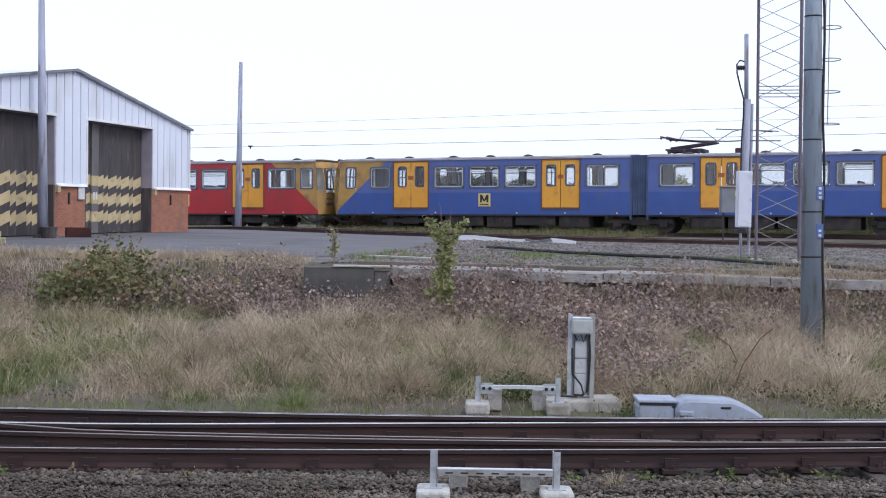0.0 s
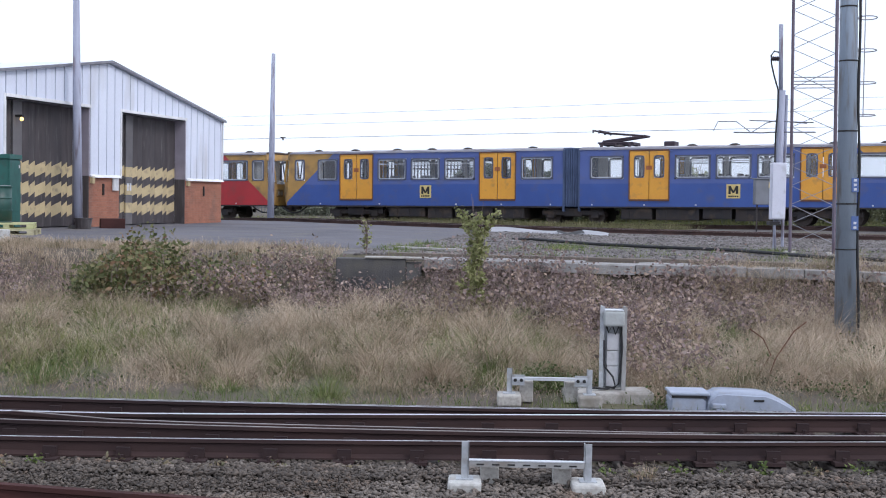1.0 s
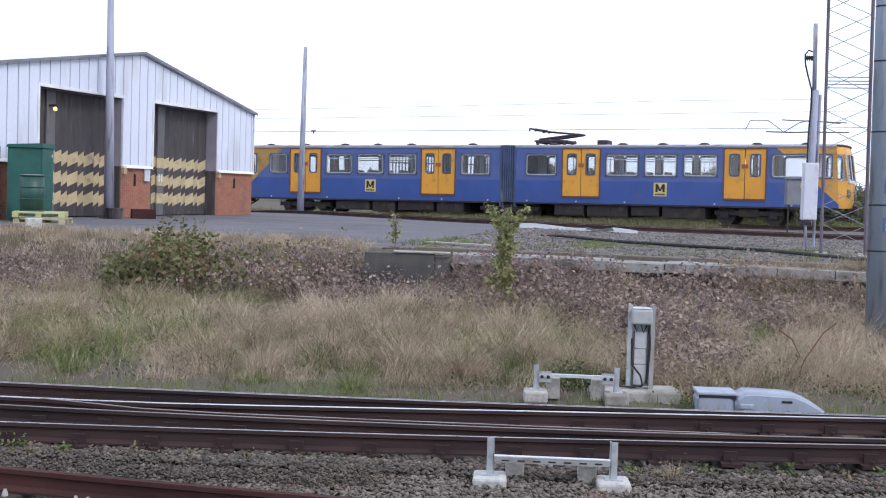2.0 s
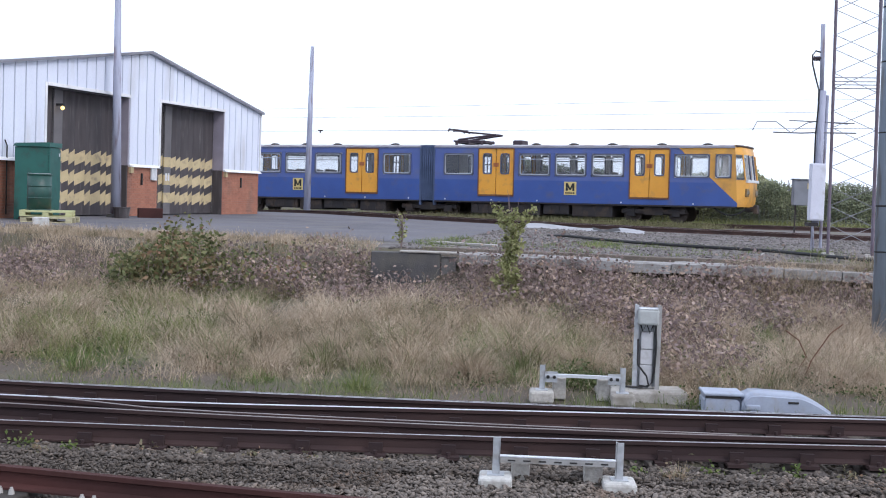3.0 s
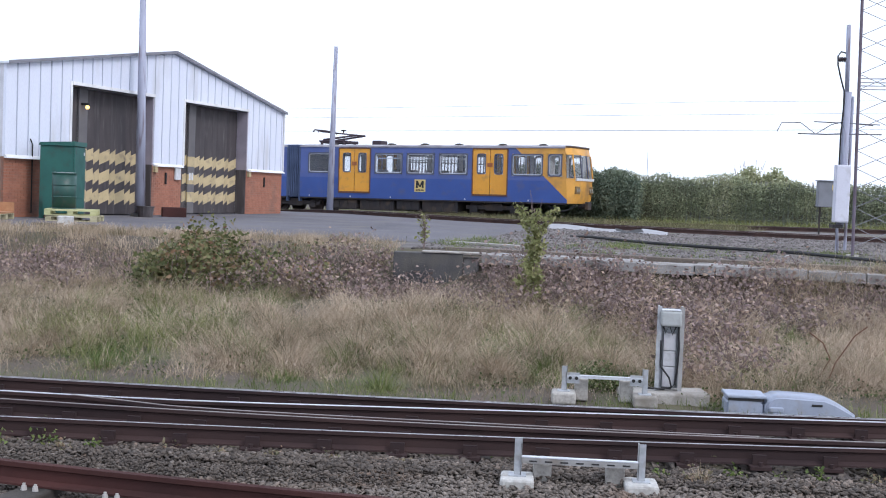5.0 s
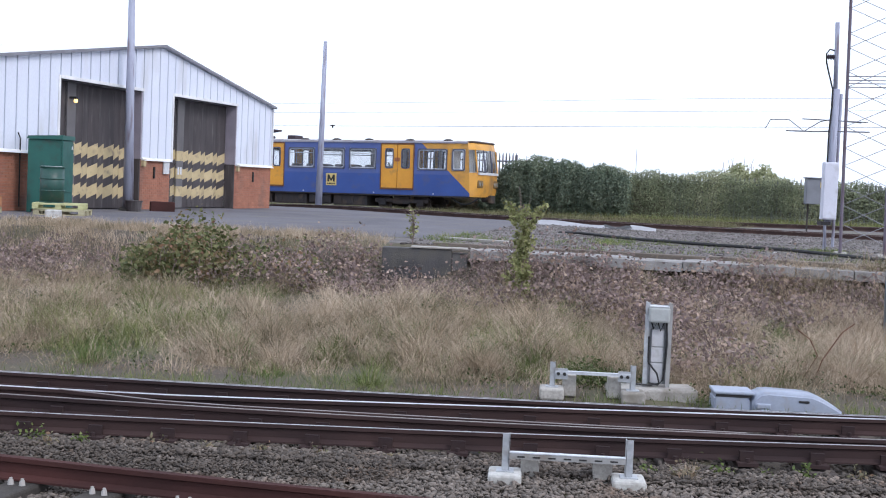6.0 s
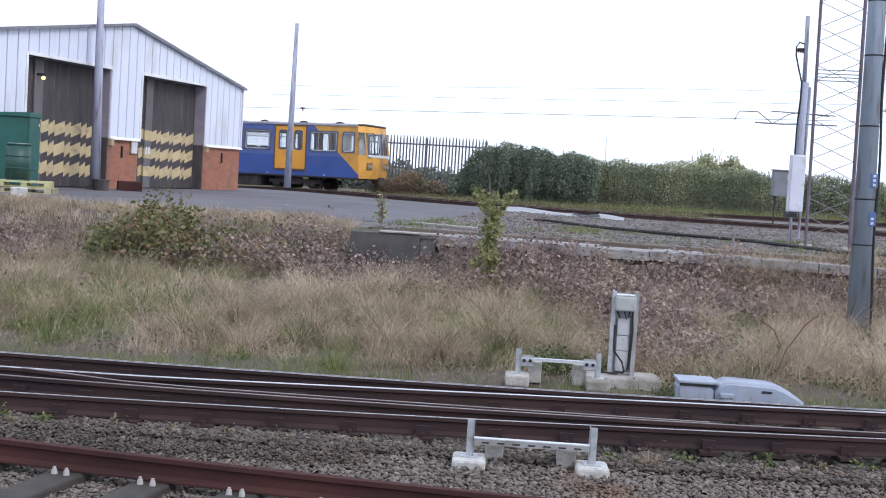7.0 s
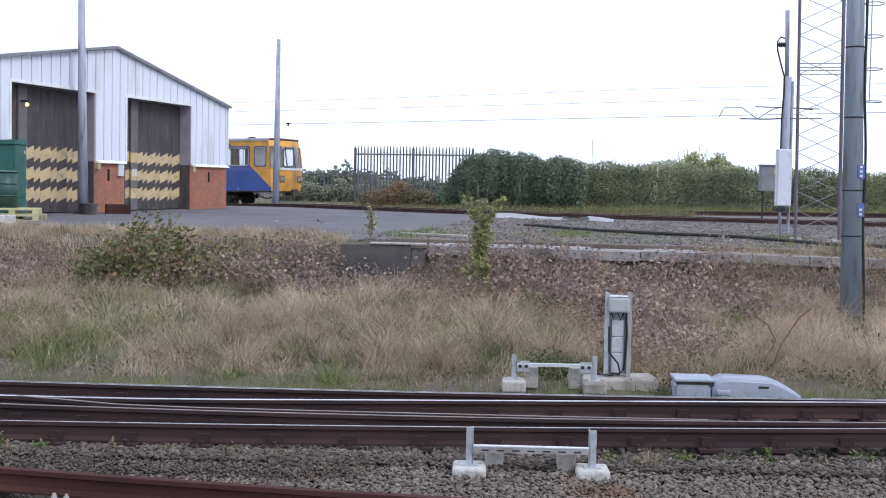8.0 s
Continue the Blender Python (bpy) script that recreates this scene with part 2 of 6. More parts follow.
def rod(bm, a, b, r, r2=None, seg=8):
    """A round bar from a to b."""
    a, b = Vector(a), Vector(b)
    d = b - a
    turn = d.to_track_quat("Z", "Y").to_matrix().to_4x4()
    bmesh.ops.create_cone(bm, cap_ends=True, segments=seg, radius1=r, radius2=r if r2 is None else r2, depth=d.length, matrix=Matrix.Translation((a + b) / 2) @ turn)
    return bm


def tube(points, r, seg=6):
    """A bent round cable through the points."""
    bm = bmesh.new()
    rings = []
    pts = [Vector(p) for p in points]
    for i, p in enumerate(pts):
        d = (pts[min(i + 1, len(pts) - 1)] - pts[max(i - 1, 0)]).normalized()
        side = d.orthogonal().normalized() if abs(d.z) > 0.9 else d.cross(Vector((0, 0, 1))).normalized()
        up = side.cross(d)
        rings.append([bm.verts.new(p + r * (math.cos(k * math.tau / seg) * side + math.sin(k * math.tau / seg) * up)) for k in range(seg)])
    for q, w in zip(rings, rings[1:]):
        for k in range(seg):
            bm.faces.new((q[k], q[(k + 1) % seg], w[(k + 1) % seg], w[k]))
    bm.faces.new(rings[0]), bm.faces.new(rings[-1][::-1])
    bmesh.ops.recalc_face_normals(bm, faces=bm.faces)
    return bm


def prism(outline, y0, y1, axis="y"):
    """An outline in x and z, given thickness along y (or an outline in y and z along x)."""
    bm = bmesh.new()
    put = (lambda u, v, w: (u, w, v)) if axis == "y" else (lambda u, v, w: (w, u, v))
    a = [bm.verts.new(put(u, v, y0)) for u, v in outline]
    b = [bm.verts.new(put(u, v, y1)) for u, v in outline]
    n = len(outline)
    bm.faces.new(a), bm.faces.new(b[::-1])
    for i in range(n):
        bm.faces.new((a[i], b[i], b[(i + 1) % n], a[(i + 1) % n]))
    bmesh.ops.recalc_face_normals(bm, faces=bm.faces)
    return bm


def rounded(x0, x1, z0, z1, r, seg=4):
    pts = []
    for cx, cz, a0 in ((x1 - r, z0 + r, -90), (x1 - r, z1 - r, 0), (x0 + r, z1 - r, 90), (x0 + r, z0 + r, 180)):
        for k in range(seg + 1):
            a = radians(a0 + 90 * k / seg)
            pts.append((cx + r * math.cos(a), cz + r * math.sin(a)))
    return pts


def ring(x0, x1, z0, z1, r, w, y0, y1):
    """A rounded frame of width w round a rectangle, from y0 to y1."""
    bm = bmesh.new()
    loops = []
    for y in (y0, y1):
        for grow in (0.0, w):
            loops.append([bm.verts.new((x, y, z)) for x, z in rounded(x0 - grow, x1 + grow, z0 - grow, z1 + grow, r + grow)])
    n = len(loops[0])
    for p, q in ((0, 1), (1, 3), (3, 2), (2, 0)):
        for i in range(n):
            bm.faces.new((loops[p][i], loops[p][(i + 1) % n], loops[q][(i + 1) % n], loops[q][i]))
    bmesh.ops.recalc_face_normals(bm, faces=bm.faces)
    return bm


def smooth(ob):
    for f in ob.data.polygons:
        f.use_smooth = True
    return ob


# ---- ground ----
def ease(t):
    t = min(1.0, max(0.0, t))
    return t * t * (3 - 2 * t)


def ground_z(x, y):
    """Track bed in front, then the grassy bank, then the level yard."""
    run = y + 0.16 * max(-4.0, min(14.0, x))
    z = -0.27 + 0.55 * ease((run - 13.4) / 9.5) + 0.70 * ease((run - 21.2 + 0.6 * ease((x + 1.6) / 1.2)) / 2.1)
    if 14 < run < 24:
        z += 0.10 * noise.noise((x * 0.5, y * 0.5, 3.0)) * min(1, run - 14, 24 - run)
    start = 50 - 8 * min(1, max(0, x / 10))
    if y > start:
        yard = 0.94 + 0.0167 * (max(-30.0, min(25.0, x)) - 7.0)
        z += (yard - z) * ease((y - start) / 9)
    return z


def ground():
    xs = [-400, -200, -100, -50, -30, -20] + [-14 + 0.5 * i for i in range(65)] + [20, 25, 32, 45, 70, 120, 220, 400]
    ys = [-30, -10, 0, 4, 7, 8] + [9 + 0.45 * i for i in range(44)] + [30, 34, 40, 50, 70, 110, 180, 300, 600]
    verts = [(x, y, ground_z(x, y)) for y in ys for x in xs]
    n = len(xs)
    faces = [(j * n + i, j * n + i + 1, (j + 1) * n + i + 1, (j + 1) * n + i) for j in range(len(ys) - 1) for i in range(n - 1)]
    ob = raw("ground", verts, faces, M["soil"])
    smooth(ob)
    return tagged(ob, "brown soil with thin grass rising as a bank to a level yard", "ground", kind="structure")


ground()


def slab(name, outline, z0, z1, material, label, category):
    """A flat sheet with an outline in x and y."""
    bm = bmesh.new()
    a = [bm.verts.new((x, y, z0)) for x, y in outline]
    b = [bm.verts.new((x, y, z1)) for x, y in outline]
    n = len(outline)
    bm.faces.new(b)
    for i in range(n):
        bm.faces.new((a[i], a[(i + 1) % n], b[(i + 1) % n], b[i]))
    bmesh.ops.recalc_face_normals(bm, faces=bm.faces)
    return tagged(part(name, bm, material), label, category, kind="structure")


def drape(name, xs, near, far, lift, material, label, category, steps=14):
    """A sheet that lies on the ground between a near and a far edge given over x."""
    verts, faces = [], []
    for x in xs:
        for j in range(steps + 1):
            y = near(x) + (far(x) - near(x)) * j / steps
            verts.append((x, y, ground_z(x, y) + lift))
    n = steps + 1
    for i in range(len(xs) - 1):
        for j in range(steps):
            faces.append((i * n + j, (i + 1) * n + j, (i + 1) * n + j + 1, i * n + j + 1))
    return tagged(smooth(raw(name, verts, faces, material)), label, category, kind="structure")


drape("pavement", [-60, -40, -30, -24] + [-20 + 0.75 * i for i in range(31)], lambda x: 26.2 + 0.25 * math.sin(2.1 * x) + (max(0, x + 1.6) * 9.0), lambda x: 55.0 - 0.55 * (x + 9) if x > -9 else 55.0, 0.02, M["tarmac"], "worn grey tarmac yard in front of the depot shed", "pavement")


drape("gravel_yard", [-3.4 + 0.7 * i for i in range(40)], lambda x: 22.7 - 0.19 * min(x, 14), lambda x: 52.5 - 0.42 * (x - 8), 0.012, M["yard_fines"], "grey gravel and fines round the yard tracks", "ground", 30)

# ---- depot shed ----
SHED = pose(-13.20, 30.78, 1.0, 0, 0, 76.21)
SHED_W, EAVE, RIDGE, BRICK_H, DOOR_H, SHED_DEEP = 16.12, 3.65, 4.95, 1.52, 3.54, 26.0
DOORS = ((2.70, 7.006), (8.765, 13.234))


def roof_line(x):
    low = EAVE + (0.17 if x < SHED_W / 2 else 0.0)
    return low + (RIDGE - low) * (1 - abs(x - SHED_W / 2) / (SHED_W / 2))


def folding_door(parent, x0, x1):
    """A folding door of narrow leaves, each with three slanting painted bands, and one plain post."""
    n = 10
    w = (x1 - x0) / n
    at, rise = 0.34, 0.15
    for i in range(n):
        xa, xb = x0 + i * w, x0 + (i + 1) * w - 0.006
        ya, yb = (at, at + 0.07) if i % 2 == 0 else (at + 0.07, at)
        if i == 2:
            ya = yb = at - 0.06
        leaf = bmesh.new()
        lift = (0.0, rise) if i != 2 else (0.1, 0.1)
        levels = [(0.03, 0, True), (0.30, 1, False), (0.62, 0, False), (0.87, 1, False), (1.19, 0, False), (1.44, 1, False), (1.76, 0, False)]
        for j, (z0, mi, flat) in enumerate(levels):
            z1 = levels[j + 1][0] if j + 1 < len(levels) else DOOR_H - 0.02
            la = (0, 0) if flat else lift
            lb = lift if j + 1 < len(levels) else (0, 0)
            vs = [leaf.verts.new(p) for p in ((xa, ya, z0 + la[0]), (xb, yb, z0 + la[1]), (xb, yb, z1 + lb[1]), (xa, ya, z1 + lb[0]))]
            vb = [leaf.verts.new((v.co.x, v.co.y + 0.05, v.co.z)) for v in vs]
            fs = [leaf.faces.new(vs), leaf.faces.new(vb[::-1])]
            fs += [leaf.faces.new((vs[k], vb[k], vb[(k + 1) % 4], vs[(k + 1) % 4])) for k in range(4)]
            for f in fs:
                f.material_index = mi
        bmesh.ops.recalc_face_normals(leaf, faces=leaf.faces)
        lf = part("door_leaf", leaf, (M["door_brown"] if i != 2 else M["door_post"], M["door_yellow"]), parent)
        if i == 2:
            for dx in (0.08, 0.24):
                part("number_bar", boxed(xa + dx, xa + dx + 0.1, at - 0.068, at - 0.061, 1.1, 1.34), M["sign_white"], lf)


def shed():
    s = thing("depot_shed", SHED, "white clad depot shed with brick base and two striped doors", "shed")
    # pitched cladding sheets, one for each bay between the grooves
    step, gap = 0.47, 0.05
    x = 0.0
    while x < SHED_W - 0.01:
        xa, xb = x, min(x + step, SHED_W)
        cuts = sorted({xa, xb, *[d for pair in DOORS for d in pair if xa < d < xb], *([SHED_W / 2] if xa < SHED_W / 2 < xb else [])})
        bm = bmesh.new()
        for a, b in zip(cuts, cuts[1:]):
            mid = (a + b) / 2
            low = DOOR_H if any(d0 < mid < d1 for d0, d1 in DOORS) else BRICK_H
            b2 = b - gap if b == xb else b
            bm2 = prism([(a, low), (b2, low), (b2, roof_line(b2)), (a, roof_line(a))], -0.05, 0.03)
            me = bpy.data.meshes.new("tmp")
            bm2.to_mesh(me)
            bm2.free()
            bm.from_mesh(me)
            bpy.data.meshes.remove(me)
        part("cladding_sheet", bm, M["cladding"], s)
        x += step
    # backing wall behind the sheets, with the two openings, coloured darker for groove shade
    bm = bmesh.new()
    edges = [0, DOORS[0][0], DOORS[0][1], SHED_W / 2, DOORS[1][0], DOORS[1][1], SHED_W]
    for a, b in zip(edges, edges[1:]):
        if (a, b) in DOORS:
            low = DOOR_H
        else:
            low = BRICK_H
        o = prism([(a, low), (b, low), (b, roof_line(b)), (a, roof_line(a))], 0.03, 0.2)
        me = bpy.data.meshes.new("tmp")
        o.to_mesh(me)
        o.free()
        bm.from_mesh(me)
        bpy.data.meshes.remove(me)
    part("gable_wall", bm, M["shaded_groove"], s)
    # brick plinth, course by course
    bm = bmesh.new()
    for a, b in ((0, DOORS[0][0]), (DOORS[0][1], DOORS[1][0]), (DOORS[1][1], SHED_W)):
        part("plinth", boxed(a, b, -0.02, 0.3, -0.4, BRICK_H - 0.01), M["mortar"], s)
        courses = 20
        h = BRICK_H / courses
        for c in range(courses):
            off = 0.115 if c % 2 else 0.0
            q = a - off
            while q < b:
                x0, x1 = max(a, q), min(b, q + 0.222)
                if x1 - x0 > 0.03:
                    box(bm, x0, x1, -0.03, 0.05, c * h + 0.005, (c + 1) * h - 0.005)
                q += 0.232
    tagged(part("brickwork", bm, M["shed_brick"], s), kind="stuff")
    for d0, d1 in DOORS:
        part("jamb", boxed(d0 - 0.0, d0 + 0.09, -0.075, 0.42, BRICK_H, DOOR_H + 0.09), M["white_trim"], s)
        part("jamb_base", boxed(d0 + 0.005, d0 + 0.08, -0.01, 0.42, 0, BRICK_H), M["door_brown"], s)
        part("jamb", boxed(d1 - 0.06, d1 + 0.02, -0.045, 0.34, BRICK_H, DOOR_H), M["door_reveal"], s)
        part("jamb_base", boxed(d1 - 0.06, d1 - 0.005, -0.02, 0.34, 0, BRICK_H), M["door_brown"], s)
        part("lintel", boxed(d0 + 0.09, d1 + 0.02, -0.085, 0.42, DOOR_H, DOOR_H + 0.09), M["white_trim"], s)
        folding_door(s, d0 + 0.1, d1 - 0.07)
    for a, b in ((0, DOORS[0][0] - 0.01), (DOORS[0][1] + 0.03, DOORS[1][0] - 0.01), (DOORS[1][1] + 0.03, SHED_W + 0.06)):
        part("drip_flashing", prism([(-0.14, BRICK_H - 0.04), (-0.05, BRICK_H + 0.05), (0.0, BRICK_H + 0.05), (0.0, BRICK_H - 0.04)], a, b, "x"), M["white_trim"], s)
    for sx in (0, 1):
        ridge = SHED_W / 2
        out = -0.06 if sx == 0 else SHED_W + 0.06
        zo = roof_line(sx * SHED_W) - 0.03
        bm = prism([(out, zo + 0.03), (ridge, RIDGE + 0.03), (ridge, RIDGE + 0.08), (out, zo + 0.08)], -0.16, SHED_DEEP)
        part("roof_slope", bm, M["roof_sheet"], s)
        bm = prism([(out, zo + 0.02), (ridge, RIDGE + 0.02), (ridge, RIDGE + 0.10), (out, zo + 0.10)], -0.19, -0.162)
        part("barge_board", bm, M["barge"], s)
        x = 0.0 if sx == 0 else SHED_W - 0.2
        part("side_wall", boxed(x, x + 0.2, 0.2, SHED_DEEP, 0, roof_line(sx * SHED_W)), M["cladding"], s)
    part("corner_flashing", boxed(SHED_W - 0.02, SHED_W + 0.05, -0.08, 0.2, BRICK_H + 0.05, EAVE), M["white_trim"], s)
    part("back_wall", boxed(0.2, SHED_W - 0.2, SHED_DEEP - 0.2, SHED_DEEP, 0, EAVE), M["cladding"], s)
    # small fittings
    part("notice", boxed(8.3, 8.62, -0.1, -0.055, 1.1, 1.5), M["sign_white"], s, "small white notice")
    part("door_control", boxed(7.05, 7.2, -0.12, -0.03, 1.3, 1.52), M["door_yellow"], s)
    part("door_control", boxed(13.3, 13.45, -0.12, -0.03, 1.3, 1.52), M["door_yellow"], s)
    part("vent_pipe", boxed(14.6, 14.66, -0.08, -0.03, 0.95, 1.3), M["black"], s)
    part("vent_pipe", boxed(7.75, 7.81, -0.08, -0.03, 0.95, 1.3), M["black"], s)
    part("cable", tube([(1.1, -0.06, 0.1), (1.1, -0.06, 1.6), (1.05, -0.1, 1.85), (0.95, -0.1, 2.0)], 0.018), M["black"], s)
    bm = bmesh.new()
    bmesh.ops.create_uvsphere(bm, u_segments=10, v_segments=6, radius=0.055, matrix=Matrix.Translation((3.75, 0.1, 3.0)))
    part("door_lamp", bm, M["lamp"], s, "small lit amber lamp")
    part("lamp_bracket", boxed(3.71, 3.79, 0.06, 0.3, 3.06, 3.12), M["black"], s)
    return s


M["shed_brick"] = mat("shed_brick", (0.38, 0.165, 0.105), (0.32, 0.135, 0.088), 2, 0.9, island=0.1, dirt=(0.22, 0.13, 0.1), dirt_scale=1.2, dirt_amount=0.25)
M["door_post"] = mat("grey_door_post", (0.15, 0.14, 0.145), (0.11, 0.105, 0.11), 1.5, 0.7)
M["door_reveal"] = mat("grey_lilac_reveal", (0.30, 0.27, 0.32), None, 2, 0.7)
M["barge"] = mat("dark_barge_board", (0.22, 0.22, 0.25), None, 3, 0.6)
shed()


# ---- metro train ----
SKIRT, ROOF_EDGE, HALF_W, CAB = 0.73, 3.06, 1.32, 13.60
# windows on one side, from the bellows (0) to the driving end
WINDOWS = ((0.80, 2.23), (4.33, 5.77), (5.97, 7.37), (7.58, 9.0))
DOORWAYS = ((2.46, 4.12), (9.23, 10.9))
WIDE_END = ((11.07, 12.53), (12.75, 13.4))
NARROW_END = ((11.03, 12.04), (12.72, 13.24))


def side_wall(u0, u1, holes, flip, colours, sign):
    """A pierced body side; sign: which end of the car it runs to; the driving end is yellow above a slanting line."""
    bm = bmesh.new()
    us = sorted({u0, u1, *[h[0] for h in holes], *[h[1] for h in holes]})
    zs = sorted({SKIRT, 1.66, ROOF_EDGE, *[h[2] for h in holes], *[h[3] for h in holes]})
    for a, b in zip(us, us[1:]):
        for c, d in zip(zs, zs[1:]):
            m, k = (a + b) / 2, (c + d) / 2
            if any(h[0] < m < h[1] and h[2] < k < h[3] for h in holes):
                continue
            rake = lambda u, z: u + (0.06 * (1.7 - z) if abs(u - u1) < 1e-6 else 0)
            lean = lambda z: HALF_W - 0.02 * max(0, z - 1.66)
            pts = [(rake(a, c), c), (rake(b, c), c), (rake(b, d), d), (rake(a, d), d)]
            f1 = [bm.verts.new((sign * u, -lean(z) * flip, z)) for u, z in pts]
            f2 = [bm.verts.new((sign * u, -(lean(z) - 0.07) * flip, z)) for u, z in pts]
            bm.faces.new(f1), bm.faces.new(f2)
            for i in range(4):
                bm.faces.new((f1[i], f2[i], f2[(i + 1) % 4], f1[(i + 1) % 4]))
    slope = Vector((0.672, 0, 0.741))
    plane_no = Vector((sign * slope.x, 0, slope.z))
    at = Vector((sign * 11.3, 0, 3.0))
    bmesh.ops.bisect_plane(bm, geom=bm.verts[:] + bm.edges[:] + bm.faces[:], plane_co=at, plane_no=plane_no)
    bmesh.ops.remove_doubles(bm, verts=bm.verts, dist=1e-5)
    bmesh.ops.recalc_face_normals(bm, faces=bm.faces)
    for f in bm.faces:
        c = f.calc_center_median()
        inside = abs(c.y) < HALF_W - 0.055
        if inside and abs(f.normal.y) > 0.5:
            f.material_index = 3
        elif (c - at).dot(plane_no) > 0:
            f.material_index = 2
        else:
            f.material_index = 0 if c.z > 1.66 else 1
    return bm


def half_car(car, sign, colours, end_windows, yellow):
    upper, lower = colours
    for flip in (1, -1):
        holes = [(a, b, 1.84, 2.80) for a, b in WINDOWS + end_windows] + [(a, b, 1.0, 3.0) for a, b in DOORWAYS]
        part("body_side", side_wall(0.34, CAB, holes, flip, colours, sign), (upper, lower, yellow, M["interior"]), car)
        y = -(HALF_W + 0.005) * flip
        for a, b in WINDOWS + end_windows:
            x0, x1 = sorted((sign * a, sign * b))
            y0, y1 = sorted((y - 0.012 * flip, y + 0.06 * flip))
            w = part("window", ring(x0 + 0.05, x1 - 0.05, 1.89, 2.75, 0.09, 0.05, y0, y1), M["window_rubber"], car)
            part("pane", boxed(x0 + 0.04, x1 - 0.04, min(y + 0.03 * flip, y + 0.04 * flip), max(y + 0.03 * flip, y + 0.04 * flip), 1.88, 2.76), M["glass"], w)
            part("inner_frame", ring(x0 + 0.09, x1 - 0.09, 1.93, 2.71, 0.07, 0.035, *sorted((y + 0.012 * flip, y + 0.028 * flip))), M["rail_white"], w)
            if 4 < a < 9:
                part("hopper_bar", boxed(x0 + 0.06, x1 - 0.06, *sorted((y + 0.005 * flip, y + 0.028 * flip)), 2.53, 2.57), M["rail_white"], w)
        for a, b in DOORWAYS:
            x0, x1 = sorted((sign * a, sign * b))
            d = part("doorway", ring(x0 + 0.03, x1 - 0.03, 1.03, 2.98, 0.03, 0.045, *sorted((y - 0.015 * flip, y + 0.09 * flip))), M["door_edge"], car)
            mid = (x0 + x1) / 2
            for la, lb in ((x0 + 0.03, mid - 0.015), (mid + 0.015, x1 - 0.03)):
                bm = bmesh.new()
                wa, wb = (la + lb) / 2 - 0.21, (la + lb) / 2 + 0.21
                ys = sorted((y + 0.01 * flip, y + 0.055 * flip))
                for q in ((la, wa, 1.03, 2.97), (wb, lb, 1.03, 2.97), (wa, wb, 1.03, 1.9), (wa, wb, 2.79, 2.97)):
                    box(bm, q[0], q[1], *ys, q[2], q[3])
                leaf = part("door_leaf", bm, M["yellow"], car)
                part("door_window", ring(wa + 0.04, wb - 0.04, 1.94, 2.75, 0.1, 0.05, *sorted((y - 0.002 * flip, y + 0.05 * flip))), M["window_rubber"], leaf)
                part("pane", boxed(wa, wb, *sorted((y + 0.025 * flip, y + 0.035 * flip)), 1.9, 2.79), M["glass"], leaf)
            part("door_button", boxed(mid - 0.12, mid + 0.12, *sorted((y - 0.012 * flip, y + 0.01 * flip)), 2.22, 2.38), M["button"], d)
            part("step_plate", boxed(x0, x1, *sorted((y - 0.03 * flip, y + 0.05 * flip)), 0.955, 0.995), M["door_edge"], d)
    # inside: floor, seats and poles
    x0, x1 = sorted((sign * 0.34, sign * 12.6))
    part("floor", boxed(x0, x1, -1.24, 1.24, 0.92, 1.0), M["seat_cloth"], car)
    for k in range(6):
        u = 4.5 + 0.78 * k
        for fl in (-1, 1):
            bm = bmesh.new()
            box(bm, sign * u - 0.05, sign * u + 0.05, min(fl * 0.35, fl * 1.2), max(fl * 0.35, fl * 1.2), 1.35, 2.05, 0.03)
            box(bm, sign * u - 0.22, sign * u + 0.22, min(fl * 0.35, fl * 1.2), max(fl * 0.35, fl * 1.2), 1.32, 1.44, 0.03)
            part("seat", bm, M["seat_cloth"], car)
    bm = bmesh.new()
    for u in (2.3, 4.3, 9.1, 11.0):
        for yy in (-0.55, 0.55):
            rod(bm, (sign * u, yy, 1.0), (sign * u, yy, 3.0), 0.018, seg=6)
    part("grab_poles", bm, M["rail_white"], car)
    bm = bmesh.new()
    for u in (2.36, 4.24, 9.13, 11.0):
        for yy in (-0.95, 0.95):
            box(bm, sign * u - 0.02, sign * u + 0.02, yy - 0.27, yy + 0.27, 1.0, 1.95)
    part("draught_screen", bm, M["interior"], car)
    part("cab_bulkhead", boxed(sign * 12.62 - 0.03, sign * 12.62 + 0.03, -1.24, -0.2, 1.0, 3.0), M["interior"], car)
    part("cab_bulkhead", boxed(sign * 12.62 - 0.03, sign * 12.62 + 0.03, 0.35, 1.24, 1.0, 3.0), M["interior"], car)
    part("cab_desk", boxed(*sorted((sign * 13.2, sign * 13.72)), -1.1, 1.1, 1.0, 1.75, bevel=0.04), M["under"], car)
    # curved roof
    outline = [(-HALF_W + 0.02, ROOF_EDGE), (-HALF_W + 0.05, ROOF_EDGE + 0.05), (-1.0, ROOF_EDGE + 0.1), (-0.5, ROOF_EDGE + 0.14), (0, ROOF_EDGE + 0.15), (0.5, ROOF_EDGE + 0.14), (1.0, ROOF_EDGE + 0.1), (HALF_W - 0.05, ROOF_EDGE + 0.05), (HALF_W - 0.02, ROOF_EDGE)]
    x0, x1 = sorted((sign * 0.3, sign * 13.42))
    part("roof", prism(outline, x0, x1, "x"), M["roof"], car)
    for fl in (-1, 1):
        part("gutter", boxed(*sorted((sign * 0.34, sign * 13.5)), *sorted((fl * (HALF_W - 0.01), fl * (HALF_W + 0.015))), ROOF_EDGE - 0.02, ROOF_EDGE + 0.05), M["gutter"], car)
